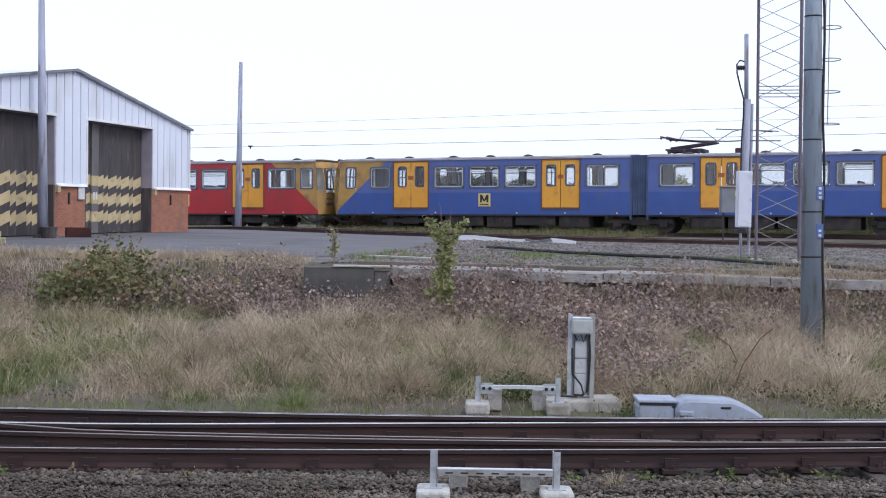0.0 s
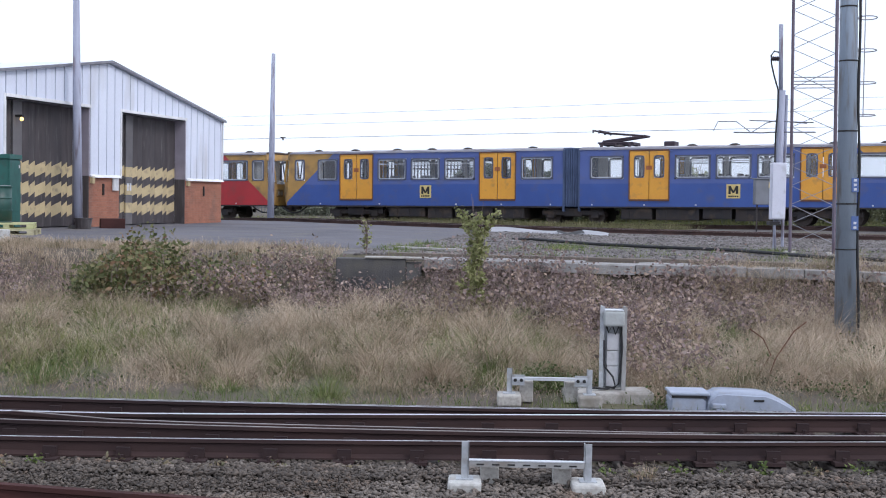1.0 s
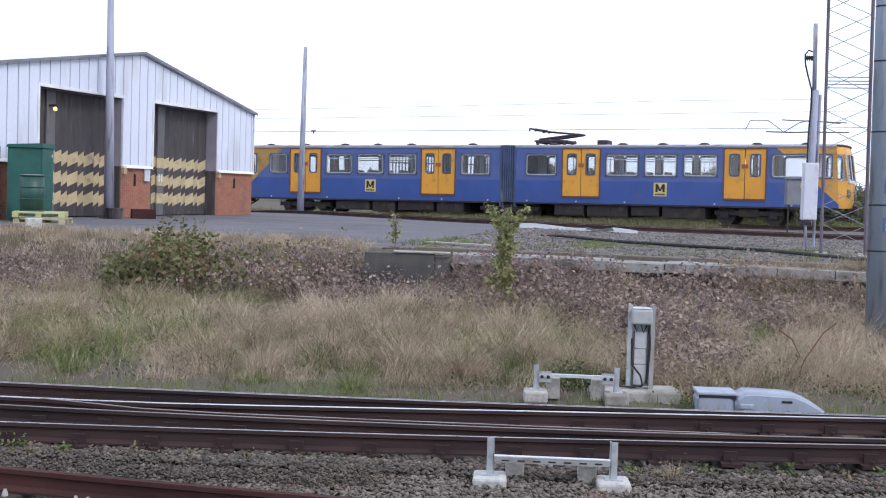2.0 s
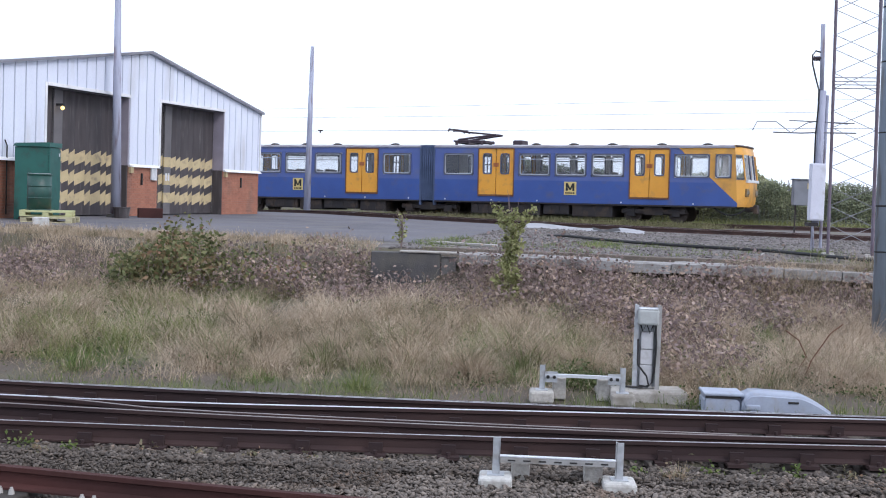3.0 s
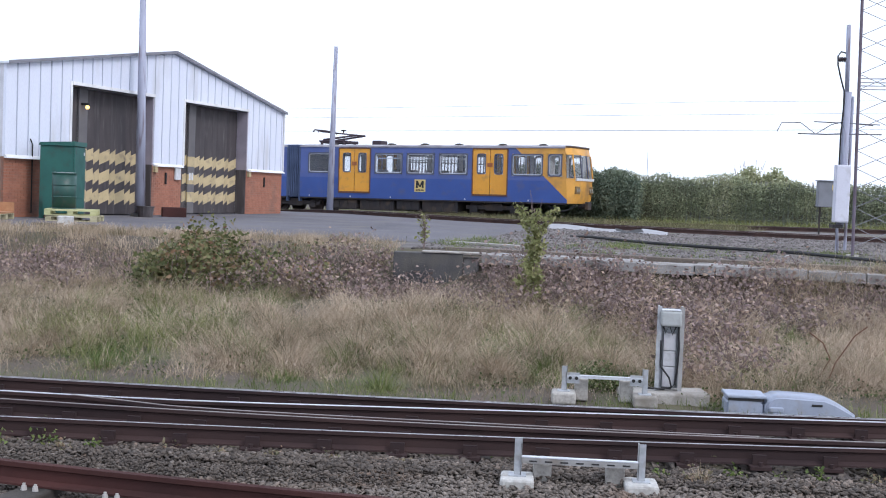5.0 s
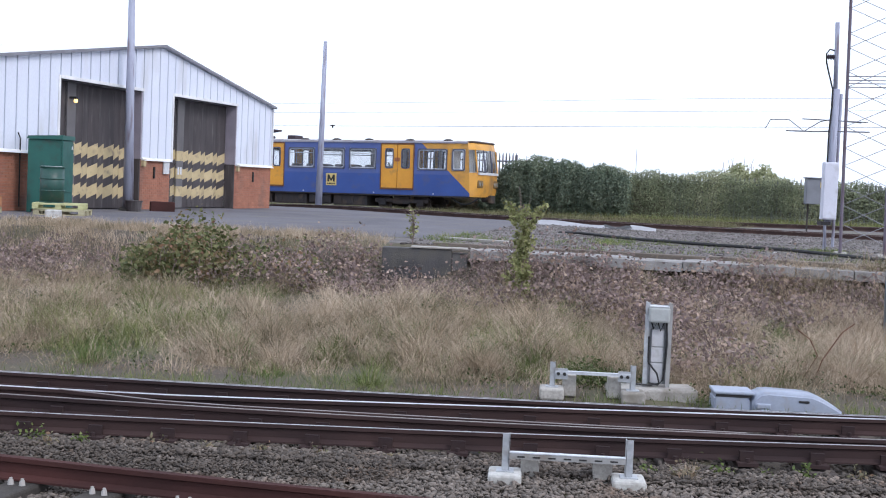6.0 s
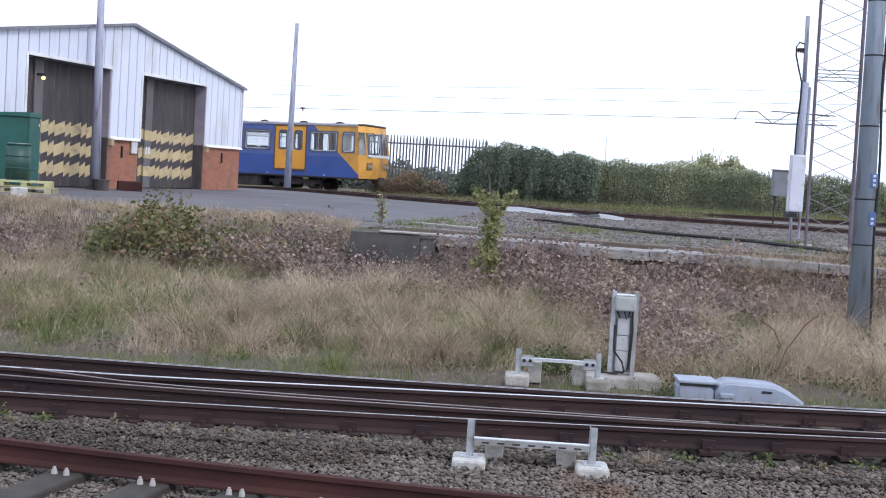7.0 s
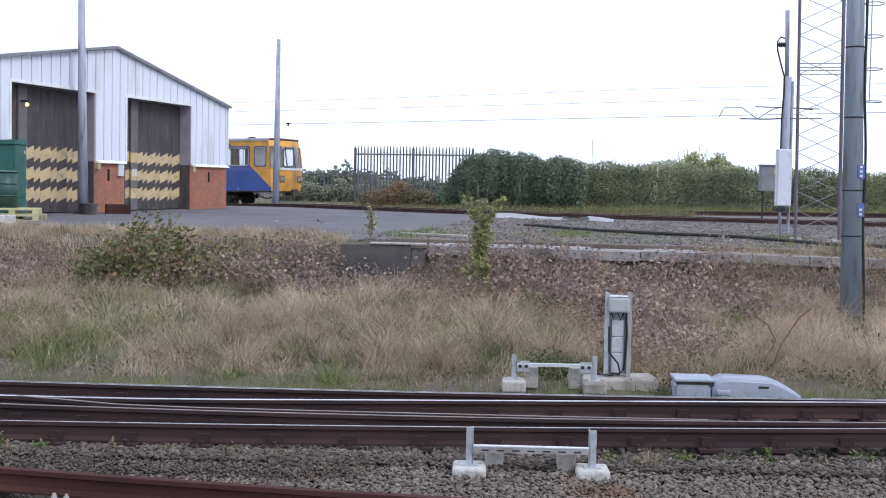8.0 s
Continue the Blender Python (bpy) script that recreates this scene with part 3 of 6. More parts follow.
    for u in (1.9, 4.9, 6.6, 8.3, 10.4, 12.3):
        for yy in (-0.75, 0.75):
            bm = bmesh.new()
            bmesh.ops.create_uvsphere(bm, u_segments=10, v_segments=6, radius=0.5, matrix=Matrix.Translation((sign * u, yy, ROOF_EDGE + 0.1)) @ Matrix.Diagonal((0.44, 0.45, 0.2, 1)))
            part("roof_vent", bm, M["under"], car)
    # driving end: raked face with a windscreen
    front = bmesh.new()
    rows = ((SKIRT - 0.02, 0.06), (0.95, 0.12), (1.35, 0.15), (1.66, 0.15), (1.78, 0.15), (2.78, 0.02), (3.05, -0.04), (ROOF_EDGE + 0.1, -0.12))
    cols = ((-HALF_W, 0.0), (-1.1, 0.16), (-0.55, 0.22), (0.0, 0.235), (0.55, 0.22), (1.1, 0.16), (HALF_W, 0.0))
    grid = []
    for z, push in rows:
        line = []
        for yy, bow in cols:
            shrink = 0.97 if z > 3.1 else 1.0
            edge = abs(yy) > 1.25
            line.append(front.verts.new((sign * (CAB + (push if not edge else 0.06 * (1.7 - z)) + bow), yy * shrink, z)))
        grid.append(line)
    pane = bmesh.new()
    for j in range(len(rows) - 1):
        for i in range(len(cols) - 1):
            q = (grid[j][i], grid[j][i + 1], grid[j + 1][i + 1], grid[j + 1][i])
            if rows[j][0] == 1.78:
                pane.faces.new([pane.verts.new(v.co) for v in q])
            else:
                front.faces.new(q)
    bmesh.ops.recalc_face_normals(front, faces=front.faces)
    smooth(part("cab_front", front, yellow, car))
    part("roof_visor", tube([(sign * (CAB - 0.05 + b), y * 0.985, 3.12) for y, b in cols], 0.045), M["visor"], car)
    screen = part("windscreen", pane, M["glass"], car)
    for i, yy in ((1, -1.12), (2, -0.38), (4, 0.38), (5, 1.12)):
        bm = bmesh.new()
        rod(bm, (sign * (CAB + 0.15 + cols[i][1] + 0.005), yy, 1.78), (sign * (CAB + 0.02 + cols[i][1] + 0.005), yy, 2.79), 0.035, seg=6)
        part("screen_pillar", bm, M["window_rubber"] if i in (2, 4) else yellow, screen)
    part("white_band", boxed(*sorted((sign * (CAB + 0.2), sign * (CAB + 0.40))), -1.06, 1.06, 1.69, 1.80), M["sign_white"], car, "pale band below the windscreen")
    for yy in (-0.82, 0.82):
        bm = boxed(*sorted((sign * (CAB + 0.2), sign * (CAB + 0.37))), yy - 0.26, yy + 0.26, 1.12, 1.45, bevel=0.03)
        h = part("headlight_cluster", bm, M["lamp_box"], car, "dark headlight cluster")
        for k in (-0.12, 0.12):
            bm = bmesh.new()
            rod(bm, (sign * (CAB + 0.36), yy + k, 1.28), (sign * (CAB + 0.39), yy + k, 1.28), 0.09, seg=12)
            part("lamp_lens", bm, M["lens"], h)
    bm = bmesh.new()
    rod(bm, (sign * (CAB + 0.1), 0, 0.62), (sign * (CAB + 0.58), 0, 0.62), 0.11, seg=10)
    box(bm, *sorted((sign * (CAB + 0.46), sign * (CAB + 0.62))), -0.22, 0.22, 0.45, 0.8, 0.03)
    part("coupler", bm, M["under"], car)
    part("cable_loop", tube([(sign * (CAB - 0.9 + 0.11 * k), -1.15, 0.66 - 0.28 * math.sin(math.pi * k / 12)) for k in range(13)], 0.035), M["black"], car)
    # underframe equipment
    rng = random.Random(7 if sign > 0 else 8)
    part("underframe", boxed(*sorted((sign * 0.4, sign * 13.4)), -1.15, 1.15, 0.66, 0.92), M["under"], car)
    for a, b in ((2.1, 3.4), (3.55, 5.3), (5.45, 6.6), (6.75, 8.5)):
        low = rng.uniform(0.17, 0.28)
        bm = boxed(*sorted((sign * a, sign * b)), -1.2, 1.2, low, 0.66, bevel=0.02)
        for k in range(3):
            xk = sign * (a + (b - a) * (k + 0.5) / 3)
            box(bm, xk - 0.15, xk + 0.15, -1.225, 1.225, low + 0.06, 0.6)
        part("equipment_box", bm, M["under"], car)
    part("lower_lip", boxed(*sorted((sign * 0.36, sign * CAB)), -HALF_W + 0.01, -HALF_W + 0.05, SKIRT - 0.06, SKIRT - 0.003), M["under"], car)
    for u in (0.9, 3.1, 5.2, 8.9, 11.9):
        part("jacking_mark", boxed(sign * u - 0.03, sign * u + 0.03, -HALF_W - 0.012, -HALF_W - 0.002, 0.77, 0.83), M["sign_white"], car)


def bogie(car, u):
    bm = bmesh.new()
    for yy in (-1.02, 1.02):
        box(bm, u - 1.35, u + 1.35, yy - 0.07, yy + 0.07, 0.36, 0.55, 0.03)
        box(bm, u - 0.4, u + 0.4, yy - 0.09, yy + 0.09, 0.3, 0.66, 0.04)
        for k in (-0.95, 0.95):
            box(bm, u + k - 0.17, u + k + 0.17, yy - 0.11, yy + 0.11, 0.24, 0.52, 0.03)
    b = part("bogie", bm, M["under"], car)
    for k in (-0.95, 0.95):
        bm = bmesh.new()
        for yy in (-0.75, 0.75):
            rod(bm, (u + k, yy - 0.065, 0.37), (u + k, yy + 0.065, 0.37), 0.37, seg=24)
            rod(bm, (u + k, yy * 0.93 - 0.02, 0.37), (u + k, yy * 0.93 + 0.02, 0.37), 0.395, seg=24)
        rod(bm, (u + k, -0.8, 0.37), (u + k, 0.8, 0.37), 0.08)
        part("wheelset", bm, M["wheel"], b)


def bellows(car):
    b = part("bellows", boxed(-0.34, 0.34, -HALF_W + 0.07, HALF_W - 0.07, 0.75, ROOF_EDGE + 0.04), M["bellows"], car, "ribbed grey-blue bellows")
    for k in range(7):
        x = -0.3 + 0.1 * k
        part("fold", boxed(x - 0.03, x + 0.03, -HALF_W + 0.03, HALF_W - 0.03, 0.72, ROOF_EDGE + 0.08), M["bellows"], b)
    for x in (-0.34, 0.34):
        part("bellows_frame", boxed(x - 0.03, x + 0.03, -HALF_W - 0.01, HALF_W + 0.01, 0.52, ROOF_EDGE + 0.06), M["bellows"], car)


def pantograph(car):
    z = ROOF_EDGE + 0.2
    shift = -0.47
    p = part("pantograph", boxed(1.4 + shift, 2.9 + shift, -0.52, 0.52, z, z + 0.12, bevel=0.03), M["panto"], car, "folded dark pantograph")
    for yy in (-0.5, 0.5):
        part("base_rail", tube([(1.35 + shift, yy, z + 0.1), (2.85 + shift, yy, z + 0.1)], 0.04), M["panto"], p)
        for x in (1.03, 1.63, 2.23):
            part("insulator", tube([(x, yy, z - 0.12), (x, yy, z + 0.1)], 0.07), M["panto"], p)
        part("lower_arm", tube([(1.6 + shift, yy, z + 0.16), (3.3 + shift, yy * 0.7, z + 0.38)], 0.05), M["panto"], p)
        part("upper_arm", tube([(3.3 + shift, yy * 0.7, z + 0.38), (1.35 + shift, yy * 0.9, z + 0.55)], 0.035), M["panto"], p)
    part("hinge_bar", tube([(3.3 + shift, -0.4, z + 0.38), (3.3 + shift, 0.4, z + 0.38)], 0.04), M["panto"], p)
    part("base_shaft", tube([(1.6 + shift, -0.5, z + 0.16), (1.6 + shift, 0.5, z + 0.16)], 0.06), M["panto"], p)
    part("collector_head", tube([(1.25 + shift, -0.85, z + 0.52), (1.2 + shift, -0.7, z + 0.62), (1.2 + shift, 0.7, z + 0.62), (1.25 + shift, 0.85, z + 0.52)], 0.035), M["panto"], p)
    part("collector_head", tube([(1.5 + shift, -0.85, z + 0.5), (1.45 + shift, -0.7, z + 0.6), (1.45 + shift, 0.7, z + 0.6), (1.5 + shift, 0.85, z + 0.5)], 0.035), M["panto"], p)
    part("roof_box", boxed(3.63, 4.09, -0.35, 0.35, z - 0.12, z + 0.14, bevel=0.05), M["panto"], car)


def logo(car, u):
    s = part("logo_panel", boxed(u - 0.27, u + 0.27, -HALF_W - 0.02, -HALF_W + 0.01, 1.07, 1.62), M["logo_yellow"], car, "cream square with a black letter")
    y0, y1 = -HALF_W - 0.026, -HALF_W - 0.02
    bm = bmesh.new()
    for a in (-0.19, 0.10):
        box(bm, u + a, u + a + 0.09, y0, y1, 1.24, 1.56)
    me = bpy.data.meshes.new("tmp")
    for pts in ([(-0.19, 1.56), (-0.1, 1.56), (0.035, 1.28), (-0.035, 1.28)], [(0.10, 1.56), (0.19, 1.56), (0.035, 1.28), (-0.035, 1.28)]):
        o = prism([(u + a, b) for a, b in pts], y0 - 0.001, y1)
        o.to_mesh(me)
        o.free()
        bm.from_mesh(me)
    bpy.data.meshes.remove(me)
    part("letter", bm, M["black"], s)
    bm = bmesh.new()
    for k in range(5):
        box(bm, u - 0.2 + 0.083 * k, u - 0.2 + 0.083 * k + 0.062, y0, y1, 1.12, 1.18)
    part("word_bars", bm, M["black"], s)


M["door_edge"] = mat("brown_door_edge", (0.16, 0.07, 0.035), None, 4, 0.7)
M["window_rubber"] = mat("dark_window_rubber", (0.10, 0.11, 0.16), None, 4, 0.6)
M["button"] = mat("orange_brown_button_box", (0.34, 0.11, 0.04), None, 4, 0.6)
M["gutter"] = mat("pale_gutter", (0.36, 0.36, 0.42), (0.26, 0.25, 0.29), 1.5, 0.6)
M["lamp_box"] = mat("lamp_housing", (0.20, 0.12, 0.04), None, 4, 0.6)
M["lens"] = mat("lamp_lens", (0.3, 0.28, 0.24), None, 4, 0.2)
M["visor"] = mat("dark_brown_visor", (0.09, 0.06, 0.05), None, 4, 0.7)
M["wheel"] = mat("wheel_steel", (0.06, 0.045, 0.04), None, 4, 0.6)


def train_car(label, colours, left_yellow, right_yellow, with_panto):
    car = thing("train_car", Matrix(), label, "train", group="coupled metro cars")
    half_car(car, -1, colours, NARROW_END, left_yellow)
    half_car(car, 1, colours, WIDE_END, right_yellow)
    bellows(car)
    for u in (-10.2, 0.0, 10.2):
        bogie(car, u)
    for u in (-6.65, 6.68):
        logo(car, u)
    if with_panto:
        pantograph(car)
    return car


blue_car = train_car("blue articulated metro car with yellow doors and cab", (M["blue_up"], M["blue_low"]), M["dirty_yellow"], M["cab_yellow"], True)
red_car = train_car("red articulated metro car with yellow doors and grimy cab", (M["red_paint"], M["red_paint"]), M["dirty_yellow"], M["dirty_yellow"], True)


# ---- rails ----
def rail_profile():
    return [(-0.07, -0.16), (0.07, -0.16), (0.07, -0.145), (0.012, -0.12), (0.012, -0.045), (0.036, -0.034), (0.036, -0.004), (-0.036, -0.004), (-0.036, -0.034), (-0.012, -0.045), (-0.012, -0.12), (-0.07, -0.145)]


def sweep(points, outline):
    """An outline (across, up) carried along a line of points."""
    bm = bmesh.new()
    pts = [Vector(p) for p in points]
    rings = []
    for i, p in enumerate(pts):
        d = pts[min(i + 1, len(pts) - 1)] - pts[max(i - 1, 0)]
        side = Vector((d.y, -d.x, 0)).normalized()
        rings.append([bm.verts.new(p + side * a + Vector((0, 0, b))) for a, b in outline])
    n = len(outline)
    for q, w in zip(rings, rings[1:]):
        for k in range(n):
            bm.faces.new((q[k], q[(k + 1) % n], w[(k + 1) % n], w[k]))
    bm.faces.new(rings[0]), bm.faces.new(rings[-1][::-1])
    bmesh.ops.recalc_face_normals(bm, faces=bm.faces)
    return bm


def rail(points, label, body, heads=((-0.034, 0.034),), group="rails of the near junction", top=None):
    r = tagged(part("rail", sweep(points, rail_profile()), body), label, "rail", group=group)
    for a, b in heads:
        part("running_surface", sweep(points, [(a, -0.004), (b, -0.004), (b, 0.0), (a, 0.0)]), top or M["shine"], r)
    return r


def bend(x, a, b, c):
    """A gentle curve that runs on straight past its ends."""
    k = max(-6.0, min(5.0, x))
    return a + b * k + c * k * k + (x - k) * (b + 2 * c * k)


M["dull_head"] = mat("dull_worn_rail_head", (0.30, 0.27, 0.26), (0.24, 0.2, 0.19), 3, 0.45, 0.6)
XS = [-24 + 0.8 * i for i in range(56)]
LINES = {"a": lambda x: bend(x, 10.89, 0.085, 0.007), "c": lambda x: 12.22 + 0.115 * x if x > -2.6 else 11.921 + 0.115 * 0.9 * (math.exp((x + 2.6) / 0.9) - 1) + 0.012 * (x + 2.6) ** 2, "b": lambda x: bend(x, 11.34, 0.024, 0.0105), "d": lambda x: bend(x, 12.64, 0.02, 0.0065)}
for key, heads in (("a", ((0.010, 0.024),)), ("c", ((-0.022, 0.03),)), ("b", ((-0.008, 0.02),)), ("d", ((-0.034, -0.026), (0.02, 0.034)))):
    rail([(x, LINES[key](x), 0.0) for x in XS], "brown rusty steel rail with polished head on timber bearers", M["rust"], heads, top=M["dull_head"] if key == "b" else None)
# the switch blade that runs beside the inner rail and swings across at its toe
BLADE = [(-4.35, 11.87), (-3.85, 11.72), (-3.3, 11.545), (-2.6, 11.478), (-1.2, 11.46), (0.4, 11.465), (1.3, 11.48), (2.1, 11.50)]
rail([(x, y, 0.002) for x, y in BLADE], "brown switch blade with a thin polished head beside the inner rail", M["rust"], ((-0.006, 0.022),), top=M["dull_head"])
NEAR_LINE = lambda x: 9.0 - 0.215 * (x + 3.8) + 0.012 * (x + 3.8) ** 2
rail([(x, NEAR_LINE(x), 0.0) for x in [-12 + 0.6 * i for i in range(26)]], "disused rail with red-brown rusty head and web", M["red_rust"], ((-0.034, 0.034),), top=M["red_rust"])


def chair_mesh():
    bm = bmesh.new()
    box(bm, -0.09, 0.09, -0.19, 0.19, -0.185, -0.155)
    for sgn in (-1, 1):
        box(bm, -0.06, 0.06, sgn * 0.05 - 0.02 + sgn * 0.03, sgn * 0.05 + 0.02 + sgn * 0.03, -0.16, -0.07)
        rod(bm, (0, sgn * 0.15, -0.16), (0, sgn * 0.15, -0.12), 0.022, seg=6)
    me = bpy.data.meshes.new("rail_chair")
    bm.to_mesh(me)
    bm.free()
    me.materials.append(M["rust"])
    return me


def bearers():
    rng = random.Random(3)
    bm = boxed(-0.125, 0.125, -1.38, 1.42, -0.14, 0.0, bevel=0.012)
    me = bpy.data.meshes.new("sleeper")
    bm.to_mesh(me)
    bm.free()
    me.materials.append(M["timber"])
    cm = chair_mesh()
    for i in range(56):
        x = -17.2 + 0.62 * i
        y = (LINES["a"](x) + LINES["d"](x)) / 2 + 0.05
        s = tagged(new("sleeper", me), "weathered dark timber sleeper half buried in dirty ballast", "sleeper", group="bearers of the near junction")
        s.matrix_basis = pose(x + rng.uniform(-0.03, 0.03), y + rng.uniform(-0.08, 0.08), -0.205, 0, 0, rng.uniform(-1.5, 1.5))
        for key in "abcd":
            if key in "bd" and x > 2.5:
                continue
            c = new("rail_chair", cm)
            c.parent = s
            c.location = s.matrix_basis.inverted() @ Vector((x, LINES[key](x), 0.0))
    # concrete sleepers of the disused line
    bm = boxed(-0.13, 0.13, -1.2, 0.45, -0.2, 0.0, bevel=0.02)
    me = bpy.data.meshes.new("near_sleeper")
    bm.to_mesh(me)
    bm.free()
    me.materials.append(M["concrete_dirty"])
    cap = bmesh.new()
    rod(cap, (0, 0, 0), (0, 0, 0.035), 0.024, 0.018, seg=8)
    rod(cap, (0, 0, 0.035), (0, 0, 0.05), 0.012, seg=8)
    capm = bpy.data.meshes.new("bolt_cap")
    cap.to_mesh(capm)
    cap.free()
    capm.materials.append(M["marker_white"])
    for i in range(12):
        x = -6.69 + 0.64 * i
        s = tagged(new("sleeper", me), "grey concrete sleeper of the disused line", "sleeper", group="sleepers of the disused line")
        s.matrix_basis = pose(x, NEAR_LINE(x) - 0.0, -0.165, 0, 0, -12)
        for dx in (-0.045, 0.045):
            for dy in (-0.145,):
                c = new("bolt_cap", capm)
                c.parent = s
                c.location = (dx + 0.05 * dx, dy, 0.0)


M["concrete_dirty"] = mat("dirty_concrete_sleeper", (0.06, 0.052, 0.046), (0.04, 0.035, 0.031), 4, 0.95, bump=0.006)
bearers()


def brace(name, bm, parent, m="galv", label=""):
    return part(name, bm, M[m], parent, label)


# ---- galvanised stands beside the track ----
def track_stand(x0, x1, y, base, top, bar, wide, label, slotted=True):
    s = thing("track_stand", pose((x0 + x1) / 2, y, base), label, "stand", group="galvanised stands across the track")
    h = (x1 - x0) / 2
    for sx in (-1, 1):
        blk = boxed(sx * h - wide / 2, sx * h + wide / 2, -0.16, 0.16, -0.02, 0.115, bevel=0.025)
        part("foot_block", blk, M["pale_concrete"] if slotted else M["concrete"], s, "pale concrete foot block")
        # angle-section post
        bm = bmesh.new()
        box(bm, sx * h - 0.028, sx * h + 0.028, -0.03, -0.022, 0.1, top - base)
        box(bm, sx * h - sx * 0.028 - 0.004, sx * h - sx * 0.028 + 0.004, -0.03, 0.035, 0.1, top - base)
        part("post", bm, M["galv"], s)
        part("base_plate", boxed(sx * h - 0.07, sx * h + 0.07, -0.07, 0.07, 0.113, 0.124), M["galv"], s)
        part("stub", boxed(sx * h - sx * 0.20 - 0.075, sx * h - sx * 0.20 + 0.075, 0.06, 0.22, 0.0, bar - base - 0.05, bevel=0.015), M["concrete"], s, "grey concrete stub")
        if slotted:
            continue
        k = brace("clamp", boxed(sx * h - sx * 0.1 - 0.07, sx * h - sx * 0.1 + 0.07, -0.045, -0.03, bar - base - 0.09, bar - base + 0.03), s)
        for dx in (-0.035, 0.035):
            bm = bmesh.new()
            rod(bm, (sx * h - sx * 0.1 + dx, -0.06, bar - base - 0.03), (sx * h - sx * 0.1 + dx, -0.044, bar - base - 0.03), 0.02, seg=10)
            part("bolt", bm, M["black"], k)
    part("top_flange", boxed(-h + 0.03, h - 0.03, -0.055, 0.005, bar - base - 0.004, bar - base + 0.004), M["galv_bright"], s)
    b = part("crossbar", boxed(-h + 0.03, h - 0.03, -0.052, -0.046, bar - base - (0.05 if slotted else 0.03), bar - base - 0.005), M["weathered_post"] if slotted else M["galv_bright"], s)
    n = 7 if slotted else 0
    for k in range(n):
        x = -h * 0.75 + 1.5 * h * k / (n - 1)
        part("slot", boxed(x - 0.03, x + 0.03, -0.055, -0.0525, bar - base - 0.036, bar - base - 0.024, bevel=0.0), M["black"], b)
    return s


M["weathered_post"] = mat("weathered_grey_upright", (0.33, 0.33, 0.33), (0.26, 0.255, 0.25), 5, 0.75, dirt=(0.2, 0.17, 0.14), dirt_scale=5, dirt_amount=0.3)
M["galv_bright"] = mat("bright_galvanised_bar", (0.66, 0.68, 0.72), (0.56, 0.58, 0.62), 12, 0.5, 0.4)
track_stand(-0.045, 0.94, 10.12, -0.272, 0.145, 0.0, 0.27, "galvanised steel stand on pale concrete blocks beside the rail")
track_stand(0.42, 1.325, 14.3, -0.22, 0.18, 0.08, 0.27, "galvanised steel stand on concrete blocks at the foot of the bank", False)


# ---- cable cabinet and point machine ----
def cable_post():
    s = thing("cable_cabinet", pose(1.62, 14.7, -0.22), "open galvanised cable cabinet with black leads on a concrete slab", "cabinet")
    sl = part("slab", boxed(-0.58, 0.43, -0.24, 0.24, -0.1, 0.1, bevel=0.03), M["concrete"], s, "weathered concrete slab")
    sl.matrix_basis = pose(0.02, 0.0, 0.02, 0, -0.8, 5)
    for x in (-0.135, 0.125):
        bm = boxed(x - 0.008, x + 0.008, -0.07, 0.07, 0.12, 1.09)
        box(bm, x - 0.025, x + 0.025, -0.075, -0.065, 0.12, 1.09)
        part("upright", bm, M["weathered_post"] if x > 0 else M["galv"], s)
    part("back_panel", boxed(-0.125, 0.115, 0.03, 0.045, 0.14, 1.06), M["galv"], s)
    part("cap", boxed(-0.125, 0.115, -0.15, 0.02, 0.865, 1.045, bevel=0.025), M["cap_grey"], s, "pale grey moulded cap")
    part("cap_lid", boxed(-0.112, 0.102, -0.142, 0.012, 1.046, 1.055), M["galv_bright"], s)
    for z0, z1 in ((0.16, 0.395), (0.4, 0.575), (0.58, 0.78)):
        part("terminal_box", boxed(-0.075, 0.07, -0.045, 0.03, z0, z1, bevel=0.008), M["pale_plastic"], s)
    part("lead", tube([(0.09, -0.06, 0.89), (0.1, -0.075, 0.62), (0.09, -0.07, 0.35), (0.07, -0.07, 0.2), (0.02, -0.08, 0.15), (-0.08, -0.07, 0.16)], 0.012), M["black"], s)
    part("lead", tube([(-0.1, -0.07, 0.9), (-0.06, -0.08, 0.79), (-0.02, -0.08, 0.88), (0.02, -0.08, 0.77), (0.06, -0.08, 0.87)], 0.012), M["black"], s)
    part("lead", tube([(-0.11, -0.07, 0.7), (-0.105, -0.07, 0.45), (-0.1, -0.08, 0.4), (0.0, -0.09, 0.28), (0.03, -0.09, 0.17), (-0.06, -0.08, 0.14), (-0.3, -0.1, 0.15)], 0.012), M["black"], s)


def smooth_less(bm):
    for f in bm.faces:
        f.smooth = len(f.verts) == 4
    return bm


